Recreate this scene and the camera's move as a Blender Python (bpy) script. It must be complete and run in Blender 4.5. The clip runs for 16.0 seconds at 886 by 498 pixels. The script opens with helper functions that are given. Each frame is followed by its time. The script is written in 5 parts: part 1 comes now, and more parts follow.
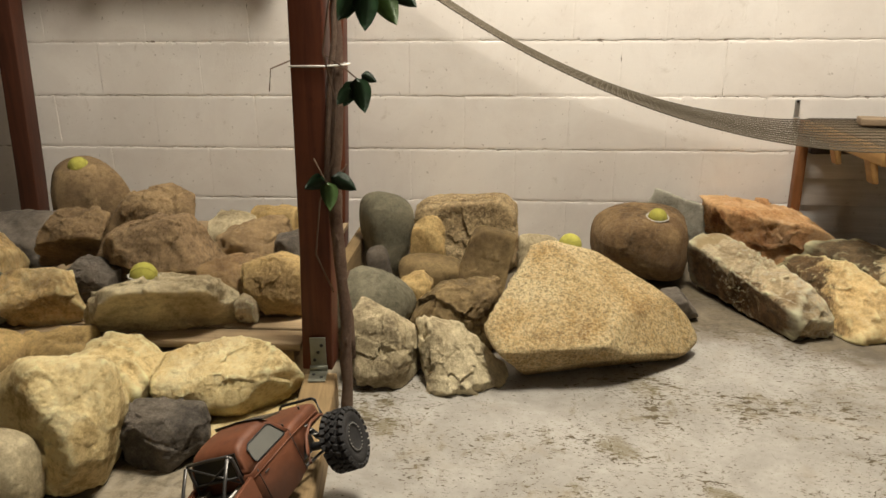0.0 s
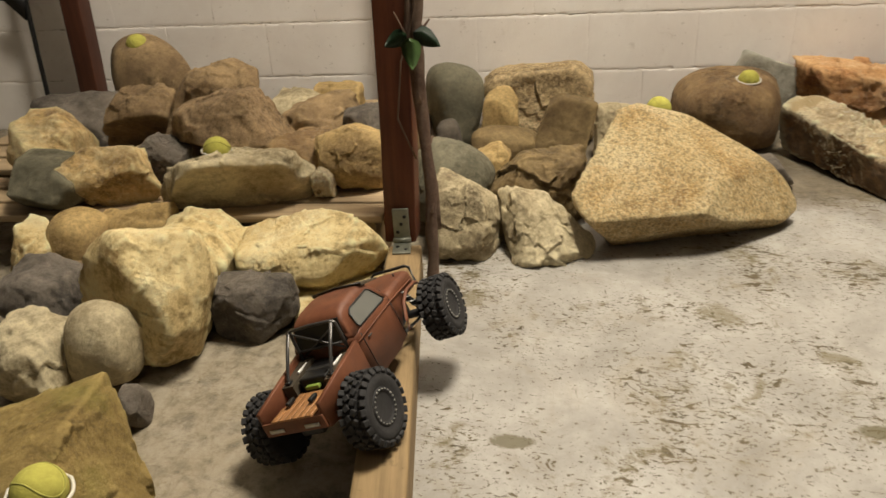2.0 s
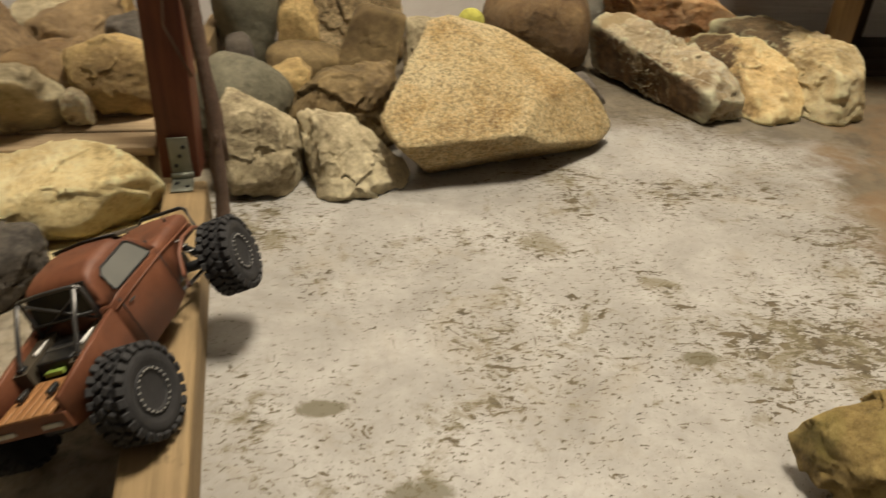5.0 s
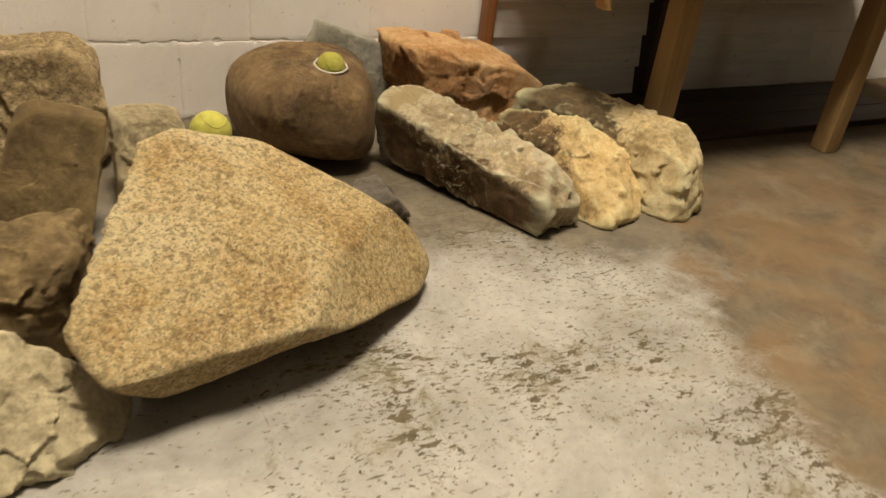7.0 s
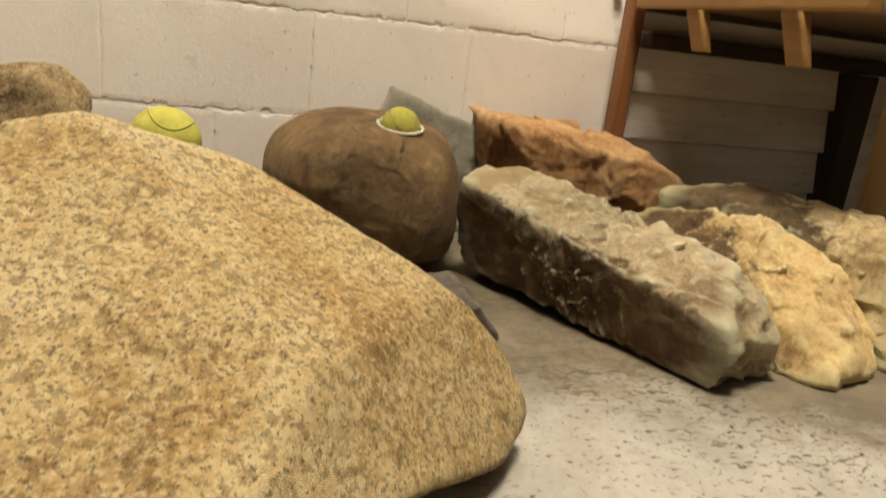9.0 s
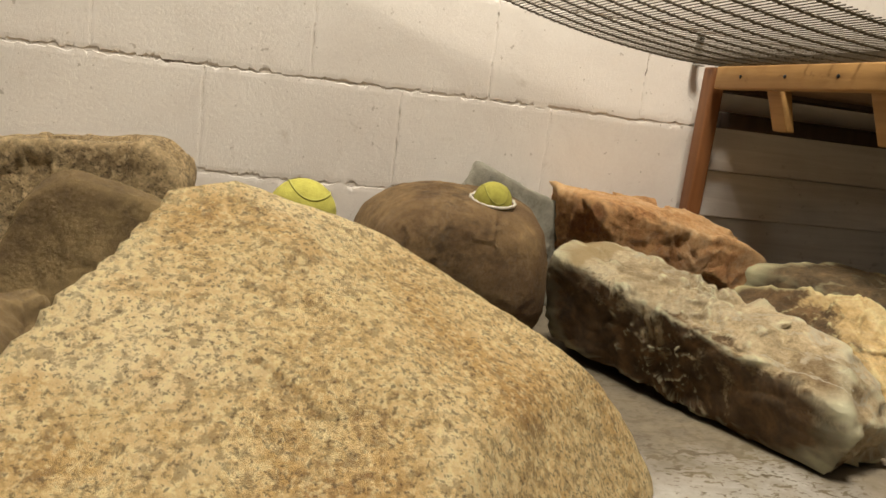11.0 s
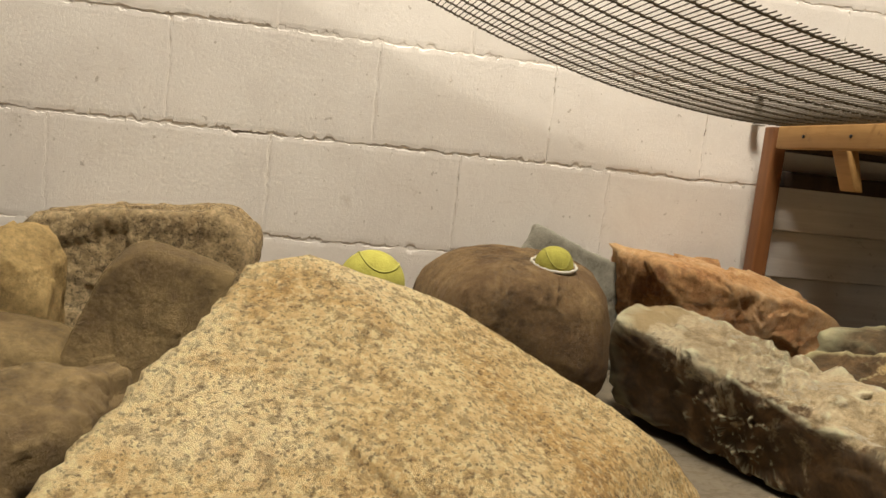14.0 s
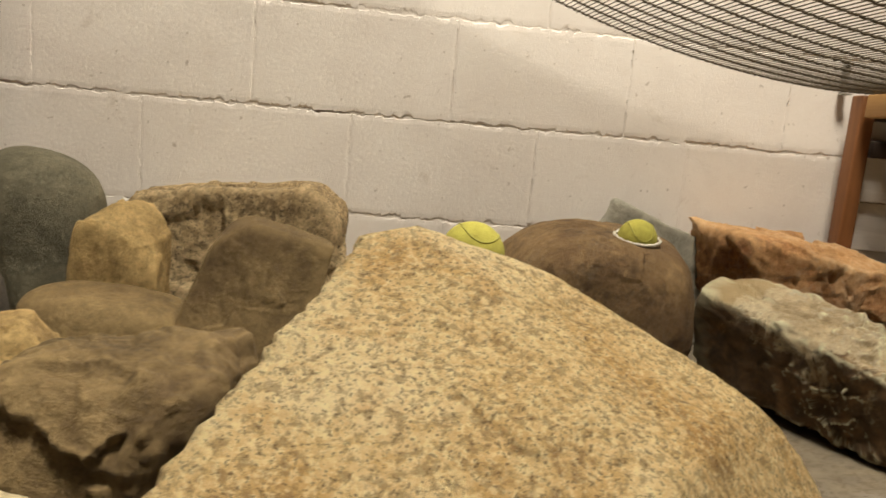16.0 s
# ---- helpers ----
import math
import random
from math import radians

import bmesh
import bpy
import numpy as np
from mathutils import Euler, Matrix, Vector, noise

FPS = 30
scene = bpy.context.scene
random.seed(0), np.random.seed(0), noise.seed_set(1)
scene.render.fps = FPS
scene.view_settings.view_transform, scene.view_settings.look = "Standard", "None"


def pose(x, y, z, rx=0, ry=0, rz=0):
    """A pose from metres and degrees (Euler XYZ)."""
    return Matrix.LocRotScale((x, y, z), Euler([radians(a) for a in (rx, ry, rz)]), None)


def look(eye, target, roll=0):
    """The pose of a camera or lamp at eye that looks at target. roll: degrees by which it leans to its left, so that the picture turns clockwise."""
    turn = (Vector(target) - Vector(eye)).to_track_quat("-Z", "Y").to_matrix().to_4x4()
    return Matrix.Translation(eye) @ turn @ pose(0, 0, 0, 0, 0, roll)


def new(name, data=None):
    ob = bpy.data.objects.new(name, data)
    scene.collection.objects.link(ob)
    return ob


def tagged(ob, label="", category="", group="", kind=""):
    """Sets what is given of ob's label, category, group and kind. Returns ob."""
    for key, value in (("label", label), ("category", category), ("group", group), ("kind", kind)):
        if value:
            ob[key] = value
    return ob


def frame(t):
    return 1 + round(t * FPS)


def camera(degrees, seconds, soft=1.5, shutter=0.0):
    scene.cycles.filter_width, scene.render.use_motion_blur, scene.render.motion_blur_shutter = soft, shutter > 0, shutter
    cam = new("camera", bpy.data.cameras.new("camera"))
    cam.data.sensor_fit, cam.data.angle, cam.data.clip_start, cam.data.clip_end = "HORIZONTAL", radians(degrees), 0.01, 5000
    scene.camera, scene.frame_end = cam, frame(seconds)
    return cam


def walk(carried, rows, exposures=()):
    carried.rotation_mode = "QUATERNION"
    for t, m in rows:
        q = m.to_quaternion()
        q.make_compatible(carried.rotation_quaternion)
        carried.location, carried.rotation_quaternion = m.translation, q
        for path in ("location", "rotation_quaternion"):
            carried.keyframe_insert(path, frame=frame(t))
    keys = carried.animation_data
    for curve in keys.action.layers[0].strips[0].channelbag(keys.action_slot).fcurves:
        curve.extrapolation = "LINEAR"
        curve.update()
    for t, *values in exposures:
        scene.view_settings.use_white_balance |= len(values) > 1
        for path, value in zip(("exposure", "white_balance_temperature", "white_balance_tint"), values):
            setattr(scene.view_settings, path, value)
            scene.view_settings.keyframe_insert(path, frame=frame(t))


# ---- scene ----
cam = camera(62.5, 16.0, shutter=0.5)
PATH = [
    (0, (0.607, 0.701, 0.922), (0.454, 2.596, 0.3), -0.4),
    (0.5, (0.543, 0.699, 0.904), (0.427, 2.595, 0.279), 0.8),
    (1, (0.468, 0.659, 0.878), (0.405, 2.52, 0.15), -0.3),
    (1.5, (0.463, 0.671, 0.846), (0.345, 2.472, -0.017), -2.0),
    (2, (0.502, 0.746, 0.835), (0.234, 2.519, -0.049), -3.2),
    (2.5, (0.538, 0.774, 0.82), (0.225, 2.529, -0.085), -3.4),
    (3, (0.564, 0.779, 0.795), (0.345, 2.515, -0.174), -2.9),
    (3.2, (0.563, 0.785, 0.802), (0.397, 2.514, -0.189), -2.6),
    (5.3, (0.497, 0.998, 0.752), (0.897, 2.639, -0.318), 3.6),
    (5.5, (0.477, 1.054, 0.754), (1.019, 2.657, -0.311), 4.5),
    (6, (0.533, 1.151, 0.765), (1.237, 2.7, -0.285), 2.7),
    (6.5, (0.594, 1.417, 0.78), (1.269, 2.981, -0.269), 3.8),
    (7, (0.635, 1.592, 0.737), (1.464, 3.114, -0.262), 6.7),
    (7.5, (0.689, 1.723, 0.68), (1.525, 3.222, -0.346), 8.0),
    (8, (0.775, 1.896, 0.537), (1.45, 3.506, -0.438), 7.4),
    (8.5, (0.823, 1.995, 0.424), (1.472, 3.713, -0.367), 6.3),
    (9, (0.854, 2.014, 0.399), (1.47, 3.829, -0.172), 6.7),
    (9.5, (0.789, 2.025, 0.39), (1.412, 3.87, -0.067), 6.3),
    (9.7, (0.771, 2.02, 0.374), (1.373, 3.876, -0.064), 6.6),
    (11.8, (0.76, 2.034, 0.4), (1.228, 3.946, 0.051), 6.3),
    (12, (0.758, 2.034, 0.401), (1.207, 3.955, 0.069), 6.1),
    (12.5, (0.755, 2.036, 0.403), (1.181, 3.967, 0.105), 6.0),
    (13, (0.747, 2.033, 0.407), (1.149, 3.972, 0.133), 6.0),
    (13.5, (0.747, 2.034, 0.411), (1.13, 3.979, 0.144), 6.1),
    (14, (0.745, 2.032, 0.403), (1.117, 3.98, 0.147), 6.1),
    (14.5, (0.746, 2.031, 0.404), (1.101, 3.982, 0.14), 6.1),
    (15, (0.744, 2.029, 0.4), (1.073, 3.983, 0.132), 6.1),
    (15.5, (0.73, 2.016, 0.397), (1.006, 3.976, 0.109), 5.6),
    (16, (0.698, 2.017, 0.393), (0.924, 3.978, 0.067), 5.1),
]
TONE = [(0, -0.35, 6400, 10), (3.2, -0.22, 6500, 10), (5.5, -0.38, 6650, 10), (6.3, -0.36, 6900, 10), (7, -0.30, 7000, 10), (8, -0.24, 7350, 10), (8.5, -0.22, 7350, 10), (9, -0.15, 6950, 10), (9.7, -0.17, 6700, 10), (12, -0.22, 6400, 10), (16, -0.24, 6600, 10)]
walk(cam, [(t, look(eye, target, roll)) for t, eye, target, roll in PATH], TONE)

# ---- light ----
world = bpy.data.worlds.new("world")
world.use_nodes = True
world.node_tree.nodes["Background"].inputs[0].default_value = (1.0, 0.93, 0.82, 1)
world.node_tree.nodes["Background"].inputs[1].default_value = 0.001
scene.world = world


def point_lamp(x, y, z, power, radius):
    """A warm-white point lamp out of view."""
    data = bpy.data.lights.new("point_lamp", "POINT")
    data.energy, data.shadow_soft_size, data.color = power, radius, (1.0, 0.91, 0.76)
    ob = new("point_lamp_light", data)
    ob.location = (x, y, z)
    return ob


point_lamp(0.98, 2.2, 3.3, 760, 0.38)
# two weak fill lamps, added to lift front faces and reach under the bench
point_lamp(0.3, 0.1, 3.25, 18, 0.4)
point_lamp(2.3, -2.3, 2.3, 30, 0.25)


# ---- materials ----
class Mat:
    """A small node-graph writer round one Principled material."""

    def __init__(self, name, rough=0.8, metal=0.0, spec=0.4):
        self.m = bpy.data.materials.new(name)
        self.m.use_nodes = True
        self.t = self.m.node_tree
        self.b = self.t.nodes["Principled BSDF"]
        self.b.inputs["Roughness"].default_value = rough
        self.b.inputs["Metallic"].default_value = metal
        self.b.inputs["Specular IOR Level"].default_value = spec
        self.co = self.t.nodes.new("ShaderNodeTexCoord").outputs["Object"]

    def put(self, socket, value):
        if isinstance(value, bpy.types.NodeSocket):
            self.t.links.new(value, socket)
        elif isinstance(value, tuple) and len(value) == 3 and socket.type == "RGBA":
            socket.default_value = (*value, 1)
        else:
            socket.default_value = value

    def random(self):
        return self.t.nodes.new("ShaderNodeObjectInfo").outputs["Random"]

    def world_pos(self):
        return self.t.nodes.new("ShaderNodeNewGeometry").outputs["Position"]

    def noise(self, scale, detail=4.0, rough=0.6, dist=0.0, co=None, out=0):
        n = self.t.nodes.new("ShaderNodeTexNoise")
        self.put(n.inputs["Vector"], co or self.co)
        n.inputs["Scale"].default_value, n.inputs["Detail"].default_value = scale, detail
        n.inputs["Roughness"].default_value, n.inputs["Distortion"].default_value = rough, dist
        return n.outputs[out]

    def cells(self, scale, co=None, out="Distance", feature="F1"):
        n = self.t.nodes.new("ShaderNodeTexVoronoi")
        n.feature = feature
        self.put(n.inputs["Vector"], co or self.co)
        n.inputs["Scale"].default_value = scale
        return n.outputs[out]

    def stretch(self, x, y, z, co=None, rz=0.0, shift=None):
        n = self.t.nodes.new("ShaderNodeMapping")
        self.put(n.inputs["Vector"], co or self.co)
        n.inputs["Scale"].default_value = (x, y, z)
        n.inputs["Rotation"].default_value = (0, 0, rz)
        if shift is not None:
            self.put(n.inputs["Location"], shift)
        return n.outputs[0]

    def ramp(self, value, *stops):
        n = self.t.nodes.new("ShaderNodeValToRGB")
        self.put(n.inputs[0], value)
        el = n.color_ramp.elements
        while len(el) < len(stops):
            el.new(0.5)
        for e, (p, c) in zip(el, stops):
            e.position, e.color = p, (*c, 1) if isinstance(c, tuple) else (c, c, c, 1)
        return n.outputs[0]

    def mix(self, f, a, b, kind="MIX"):
        n = self.t.nodes.new("ShaderNodeMix")
        n.data_type, n.blend_type = "RGBA", kind
        self.put(n.inputs[0], f), self.put(n.inputs[6], a), self.put(n.inputs[7], b)
        return n.outputs[2]

    def math(self, op, a, b=0.0):
        n = self.t.nodes.new("ShaderNodeMath")
        n.operation = op
        self.put(n.inputs[0], a), self.put(n.inputs[1], b)
        return n.outputs[0]

    def axis(self, co, k):
        n = self.t.nodes.new("ShaderNodeSeparateXYZ")
        self.put(n.inputs[0], co)
        return n.outputs[k]

    def bump(self, height, strength=0.4, distance=0.004, after=None):
        n = self.t.nodes.new("ShaderNodeBump")
        n.inputs["Strength"].default_value, n.inputs["Distance"].default_value = strength, distance
        self.put(n.inputs["Height"], height)
        if after is not None:
            self.put(n.inputs["Normal"], after)
        self.put(self.b.inputs["Normal"], n.outputs[0])
        return n.outputs[0]

    def done(self, colour, rough=None):
        self.put(self.b.inputs["Base Color"], colour)
        if rough is not None:
            self.put(self.b.inputs["Roughness"], rough)
        return self.m


def stone(name, dark, mid, light, grain=60.0, speck=0.0, vein=0.0, rough=0.74, bump=0.9, stain=(0.30, 0.20, 0.10), stain_amount=0.4, wear_glint=0.6, patch_size=4.5, sharp=0.12, crust=None, end=None):
    """A natural stone: soft tone patches, fine grain, optional crystals and pale veins."""
    k = Mat(name, rough)
    shift = k.math("MULTIPLY", k.random(), 9.0)
    co = k.stretch(1, 1, 1, None, 0.0, shift)
    big = k.noise(6.0, 5, 0.6, 0.4, co)
    fine = k.noise(grain, 9, 0.8, 0.0, co)
    col = k.ramp(k.math("ADD", k.math("MULTIPLY", big, 0.5), k.math("MULTIPLY", fine, 0.5)), (0.39, dark), (0.48, mid), (0.60, light))
    col = k.mix(k.math("MULTIPLY", k.ramp(k.noise(grain * 2.5, 6, 0.8, 0.0, co), (0.36, 1.0), (0.46, 0.0)), 0.28), col, tuple(c * 0.55 for c in dark))
    patch = k.ramp(k.noise(patch_size, 7, 0.65, 0.5, co), (0.50, 0.0), (0.50 + sharp, 1.0))
    col = k.mix(k.math("MULTIPLY", patch, stain_amount), col, stain)
    if speck:
        # crystals: brown-grey mica clusters, pale feldspar and small dark flecks
        a = k.ramp(k.noise(grain * 0.9, 6, 0.72, 0.3, co), (0.505, 0.0), (0.58, 0.9))
        p = k.ramp(k.noise(grain * 1.4, 4, 0.65, 0.0, k.stretch(1, 1, 1, None, 0.0, k.math("ADD", shift, 3.7))), (0.50, 0.0), (0.60, 1.0))
        f = k.ramp(k.noise(grain * 2.3, 3, 0.6, 0.0, co), (0.57, 0.0), (0.63, 1.0))
        col = k.mix(k.math("MULTIPLY", p, speck * 0.6), col, tuple(min(1, c * 1.15) for c in light))
        col = k.mix(k.math("MULTIPLY", a, speck * 0.75), col, tuple(c * 0.68 for c in dark))
        col = k.mix(k.math("MULTIPLY", f, speck * 0.8), col, tuple(c * 0.28 for c in dark))
    if vein:
        m = k.ramp(k.noise(5.0, 4, 0.6, 0.2, co), (0.36, 0.0), (0.46, 1.0))
        v = k.ramp(k.noise(9.0, 6, 0.65, 0.8, k.stretch(1.0, 0.6, 1.0, co, 0.3)), (0.478, 0.0), (0.5, 1.0), (0.522, 0.0))
        v = k.math("MAXIMUM", v, k.ramp(k.noise(28.0, 7, 0.75, 0.6, co), (0.575, 0.0), (0.635, 0.9)))
        col = k.mix(k.math("MULTIPLY", k.math("MULTIPLY", v, m), vein), col, (0.70, 0.63, 0.48))
    if end:
        # one end broken fresh, smoother and of another colour
        q = k.math("ADD", k.math("MULTIPLY", k.axis(k.co, 0), end[0]), k.math("MULTIPLY", k.axis(k.co, 1), end[1]))
        q = k.math("ADD", k.math("SUBTRACT", q, end[2]), k.math("MULTIPLY", k.math("SUBTRACT", k.noise(20.0, 6, 0.65, 0.4, co), 0.5), 0.06))
        col = k.mix(k.ramp(k.math("ADD", k.math("MULTIPLY", q, 10.0), 0.5), (0.48, 0.0), (0.58, 0.9)), col, k.mix(fine, tuple(c * 0.8 for c in end[3]), end[3]))
    if crust:
        # a weathered brown skin left on the sides along one direction, with a torn border
        q = k.axis(k.co, 0)
        q = k.math("ADD", k.math("ADD", k.math("MULTIPLY", q, crust[0]), k.math("MULTIPLY", k.axis(k.co, 1), crust[1])), k.math("MULTIPLY", k.axis(k.co, 2), crust[2]))
        q = k.math("ADD", k.math("SUBTRACT", q, crust[3]), k.math("MULTIPLY", k.math("SUBTRACT", k.noise(16.0, 8, 0.7, 0.5, co), 0.5), 0.14))
        skin = k.ramp(k.noise(28.0, 8, 0.75, 0.4, co), (0.38, tuple(c * 0.5 for c in stain)), (0.52, stain), (0.68, tuple(c * 2.1 for c in stain)))
        col = k.mix(k.ramp(k.math("ADD", k.math("MULTIPLY", q, 10.0), 0.5), (0.47, 0.0), (0.60, 0.95)), col, skin)
    # hairline cracks; convex edges painted pale, wear and edge highlights in one
    crack = k.ramp(k.cells(9.0, k.stretch(1, 1, 1, k.noise(4.0, 6, 0.65, 0.0, co, 1)), "Distance", "DISTANCE_TO_EDGE"), (0.003, 1.0), (0.012, 0.0))
    crack = k.math("MULTIPLY", crack, k.ramp(k.noise(5.0, 4, 0.6, 0.0, co), (0.50, 0.0), (0.58, 1.0)))
    col = k.mix(k.math("MULTIPLY", crack, 0.2), col, tuple(c * 0.35 for c in dark))
    edge_glint = k.ramp(k.t.nodes.new("ShaderNodeNewGeometry").outputs["Pointiness"], (0.515, 0.0), (0.57, wear_glint))
    col = k.mix(edge_glint, col, tuple(min(1, c * 1.15) for c in light))
    crag = k.noise(14.0, 9, 0.68, 0.4, co)
    crag.node.noise_type, crag.node.normalize = "RIDGED_MULTIFRACTAL", True
    h0 = k.bump(crag, bump * 0.4, 0.025)
    h1 = k.bump(k.noise(45.0, 10, 0.82, 0.3, co), bump * 0.75, 0.016, h0)
    k.bump(k.noise(grain * 3.2, 5, 0.8, 0.0, co), bump * 0.9, 0.007, h1)
    return k.done(col, k.math("ADD", k.math("MULTIPLY", fine, 0.3), rough - 0.2))


M_granite = stone("speckled_granite", (0.37, 0.205, 0.073), (0.76, 0.55, 0.25), (0.93, 0.77, 0.45), 112, 0.85, bump=1.1, stain=(0.62, 0.37, 0.12), stain_amount=0.6, wear_glint=0.15, patch_size=11.0)
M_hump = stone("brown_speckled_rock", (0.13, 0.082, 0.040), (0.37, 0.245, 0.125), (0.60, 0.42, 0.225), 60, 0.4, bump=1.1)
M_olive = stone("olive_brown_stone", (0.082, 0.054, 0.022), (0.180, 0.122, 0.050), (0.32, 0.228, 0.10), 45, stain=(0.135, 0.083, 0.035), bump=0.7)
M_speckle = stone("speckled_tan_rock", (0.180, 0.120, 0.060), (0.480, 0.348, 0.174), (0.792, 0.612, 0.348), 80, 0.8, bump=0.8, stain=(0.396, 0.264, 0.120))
M_cream = stone("cream_limestone", (0.46, 0.31, 0.12), (0.88, 0.695, 0.34), (0.96, 0.85, 0.52), 45, stain=(0.52, 0.325, 0.10), wear_glint=0.7)
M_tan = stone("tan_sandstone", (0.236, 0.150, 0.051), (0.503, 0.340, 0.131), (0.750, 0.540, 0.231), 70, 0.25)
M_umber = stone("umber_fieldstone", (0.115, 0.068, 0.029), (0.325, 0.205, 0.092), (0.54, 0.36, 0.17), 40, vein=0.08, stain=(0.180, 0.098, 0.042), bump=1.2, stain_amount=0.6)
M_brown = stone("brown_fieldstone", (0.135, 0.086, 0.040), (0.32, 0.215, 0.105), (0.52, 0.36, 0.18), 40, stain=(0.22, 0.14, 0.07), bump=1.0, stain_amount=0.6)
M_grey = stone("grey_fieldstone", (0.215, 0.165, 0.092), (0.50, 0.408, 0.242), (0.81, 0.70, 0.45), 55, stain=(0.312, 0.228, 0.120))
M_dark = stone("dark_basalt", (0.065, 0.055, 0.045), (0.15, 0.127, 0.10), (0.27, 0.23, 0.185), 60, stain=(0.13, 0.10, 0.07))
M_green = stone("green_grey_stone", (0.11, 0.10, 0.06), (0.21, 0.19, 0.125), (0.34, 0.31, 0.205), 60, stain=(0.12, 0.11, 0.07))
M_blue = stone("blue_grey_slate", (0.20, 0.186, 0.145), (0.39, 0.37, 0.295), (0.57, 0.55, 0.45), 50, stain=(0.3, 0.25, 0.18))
M_red = stone("red_sandstone", (0.37, 0.155, 0.055), (0.72, 0.385, 0.155), (0.90, 0.62, 0.33), 55, stain=(0.330, 0.132, 0.055), vein=0.2, wear_glint=0.3)
M_vein = stone("veined_grey_rock", (0.36, 0.25, 0.125), (0.72, 0.565, 0.33), (0.96, 0.85, 0.60), 60, vein=0.95, bump=1.1, stain=(0.190, 0.108, 0.046), stain_amount=0.4, wear_glint=0.8, patch_size=9.0, crust=(-0.8, -0.3, -0.5, 0.028), end=(-0.46, 0.87, 0.165, (0.66, 0.49, 0.25)))
M_ochre = stone("ochre_rock", (0.30, 0.175, 0.062), (0.74, 0.51, 0.215), (0.95, 0.78, 0.42), 40, vein=0.2, bump=1.1, stain=(0.175, 0.105, 0.042), stain_amount=0.6, wear_glint=0.7)


def wood(name, dark, light, axis=2, rough=0.75, scale=1.0):
    k = Mat(name, rough)
    s = [14.0, 14.0, 14.0]
    s[axis] = 0.9
    co = k.stretch(*[v * scale for v in s])
    g = k.noise(3.0, 7, 0.65, 0.7, co)
    col = k.ramp(g, (0.30, dark), (0.62, light))
    col = k.mix(0.35, col, k.ramp(k.noise(5.0, 4, 0.6), (0.35, dark), (0.65, light)))
    scr = k.ramp(k.noise(26.0, 6, 0.7), (0.62, 0.0), (0.70, 0.5))
    col = k.mix(scr, col, tuple(c * 0.5 for c in dark))
    k.bump(g, 0.3, 0.002)
    return k.done(col)


M_redwood = wood("red_brown_stain", (0.055, 0.015, 0.008), (0.165, 0.047, 0.020), 2, 0.5)
# M_redwood darkened, with shade put into its colour, for the left rear post
M_redwood_shaded = wood("shaded_red_stain", (0.035, 0.012, 0.007), (0.085, 0.028, 0.014), 2, 0.5)
M_pine_y = wood("weathered_pine", (0.13, 0.085, 0.038), (0.32, 0.22, 0.105), 1)
M_deck = wood("tan_deck_board", (0.22, 0.155, 0.085), (0.46, 0.34, 0.20), 0)
M_orange_wood = wood("orange_brown_stain", (0.13, 0.052, 0.018), (0.25, 0.105, 0.038), 2, 0.5)
M_pine_x = wood("pallet_board", (0.14, 0.10, 0.06), (0.28, 0.205, 0.13), 0)
M_pine_z = wood("pine_leg", (0.20, 0.12, 0.05), (0.36, 0.23, 0.10), 2)
M_apron = wood("orange_pine", (0.27, 0.14, 0.045), (0.46, 0.27, 0.095), 1, 0.6)
M_newpine = wood("fresh_pine", (0.45, 0.30, 0.11), (0.62, 0.45, 0.19), 1, 0.6)
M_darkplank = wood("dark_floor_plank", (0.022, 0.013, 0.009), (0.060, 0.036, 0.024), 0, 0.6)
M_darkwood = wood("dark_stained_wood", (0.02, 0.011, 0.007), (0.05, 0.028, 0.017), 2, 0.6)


def make_wall_paint():
    k = Mat("painted_block", 0.62)
    co = k.world_pos()
    n = k.noise(3.0, 6, 0.65, 0.5, co)
    col = k.ramp(n, (0.3, (0.77, 0.715, 0.66)), (0.6, (0.87, 0.825, 0.77)))
    col = k.mix(k.math("MULTIPLY", k.random(), 0.12), col, (0.80, 0.74, 0.67))
    scuff = k.ramp(k.noise(11.0, 9, 0.75, 0.8, co), (0.60, 0.0), (0.74, 0.55))
    col = k.mix(scuff, col, (0.50, 0.43, 0.35))
    pits = k.ramp(k.noise(70.0, 2, 0.5, 0.0, co), (0.24, 1.0), (0.29, 0.0))
    col = k.mix(k.math("MULTIPLY", pits, 0.5), col, (0.32, 0.26, 0.2))
    h = k.bump(k.noise(14.0, 10, 0.7, 0.3, k.stretch(1.0, 1.0, 1.0, co)), 0.22, 0.008)
    h = k.bump(pits, -0.4, 0.004, h)
    k.bump(k.noise(160.0, 5, 0.8, 0.0, co), 0.35, 0.003, h)
    return k.done(col)


def make_mortar():
    k = Mat("painted_mortar", 0.8)
    co = k.world_pos()
    col = k.ramp(k.noise(9.0, 8, 0.75, 0.5, co), (0.36, (0.24, 0.19, 0.15)), (0.44, (0.78, 0.73, 0.67)))
    k.bump(k.noise(60.0, 6, 0.8, 0.0, co), 0.6, 0.004)
    return k.done(col)


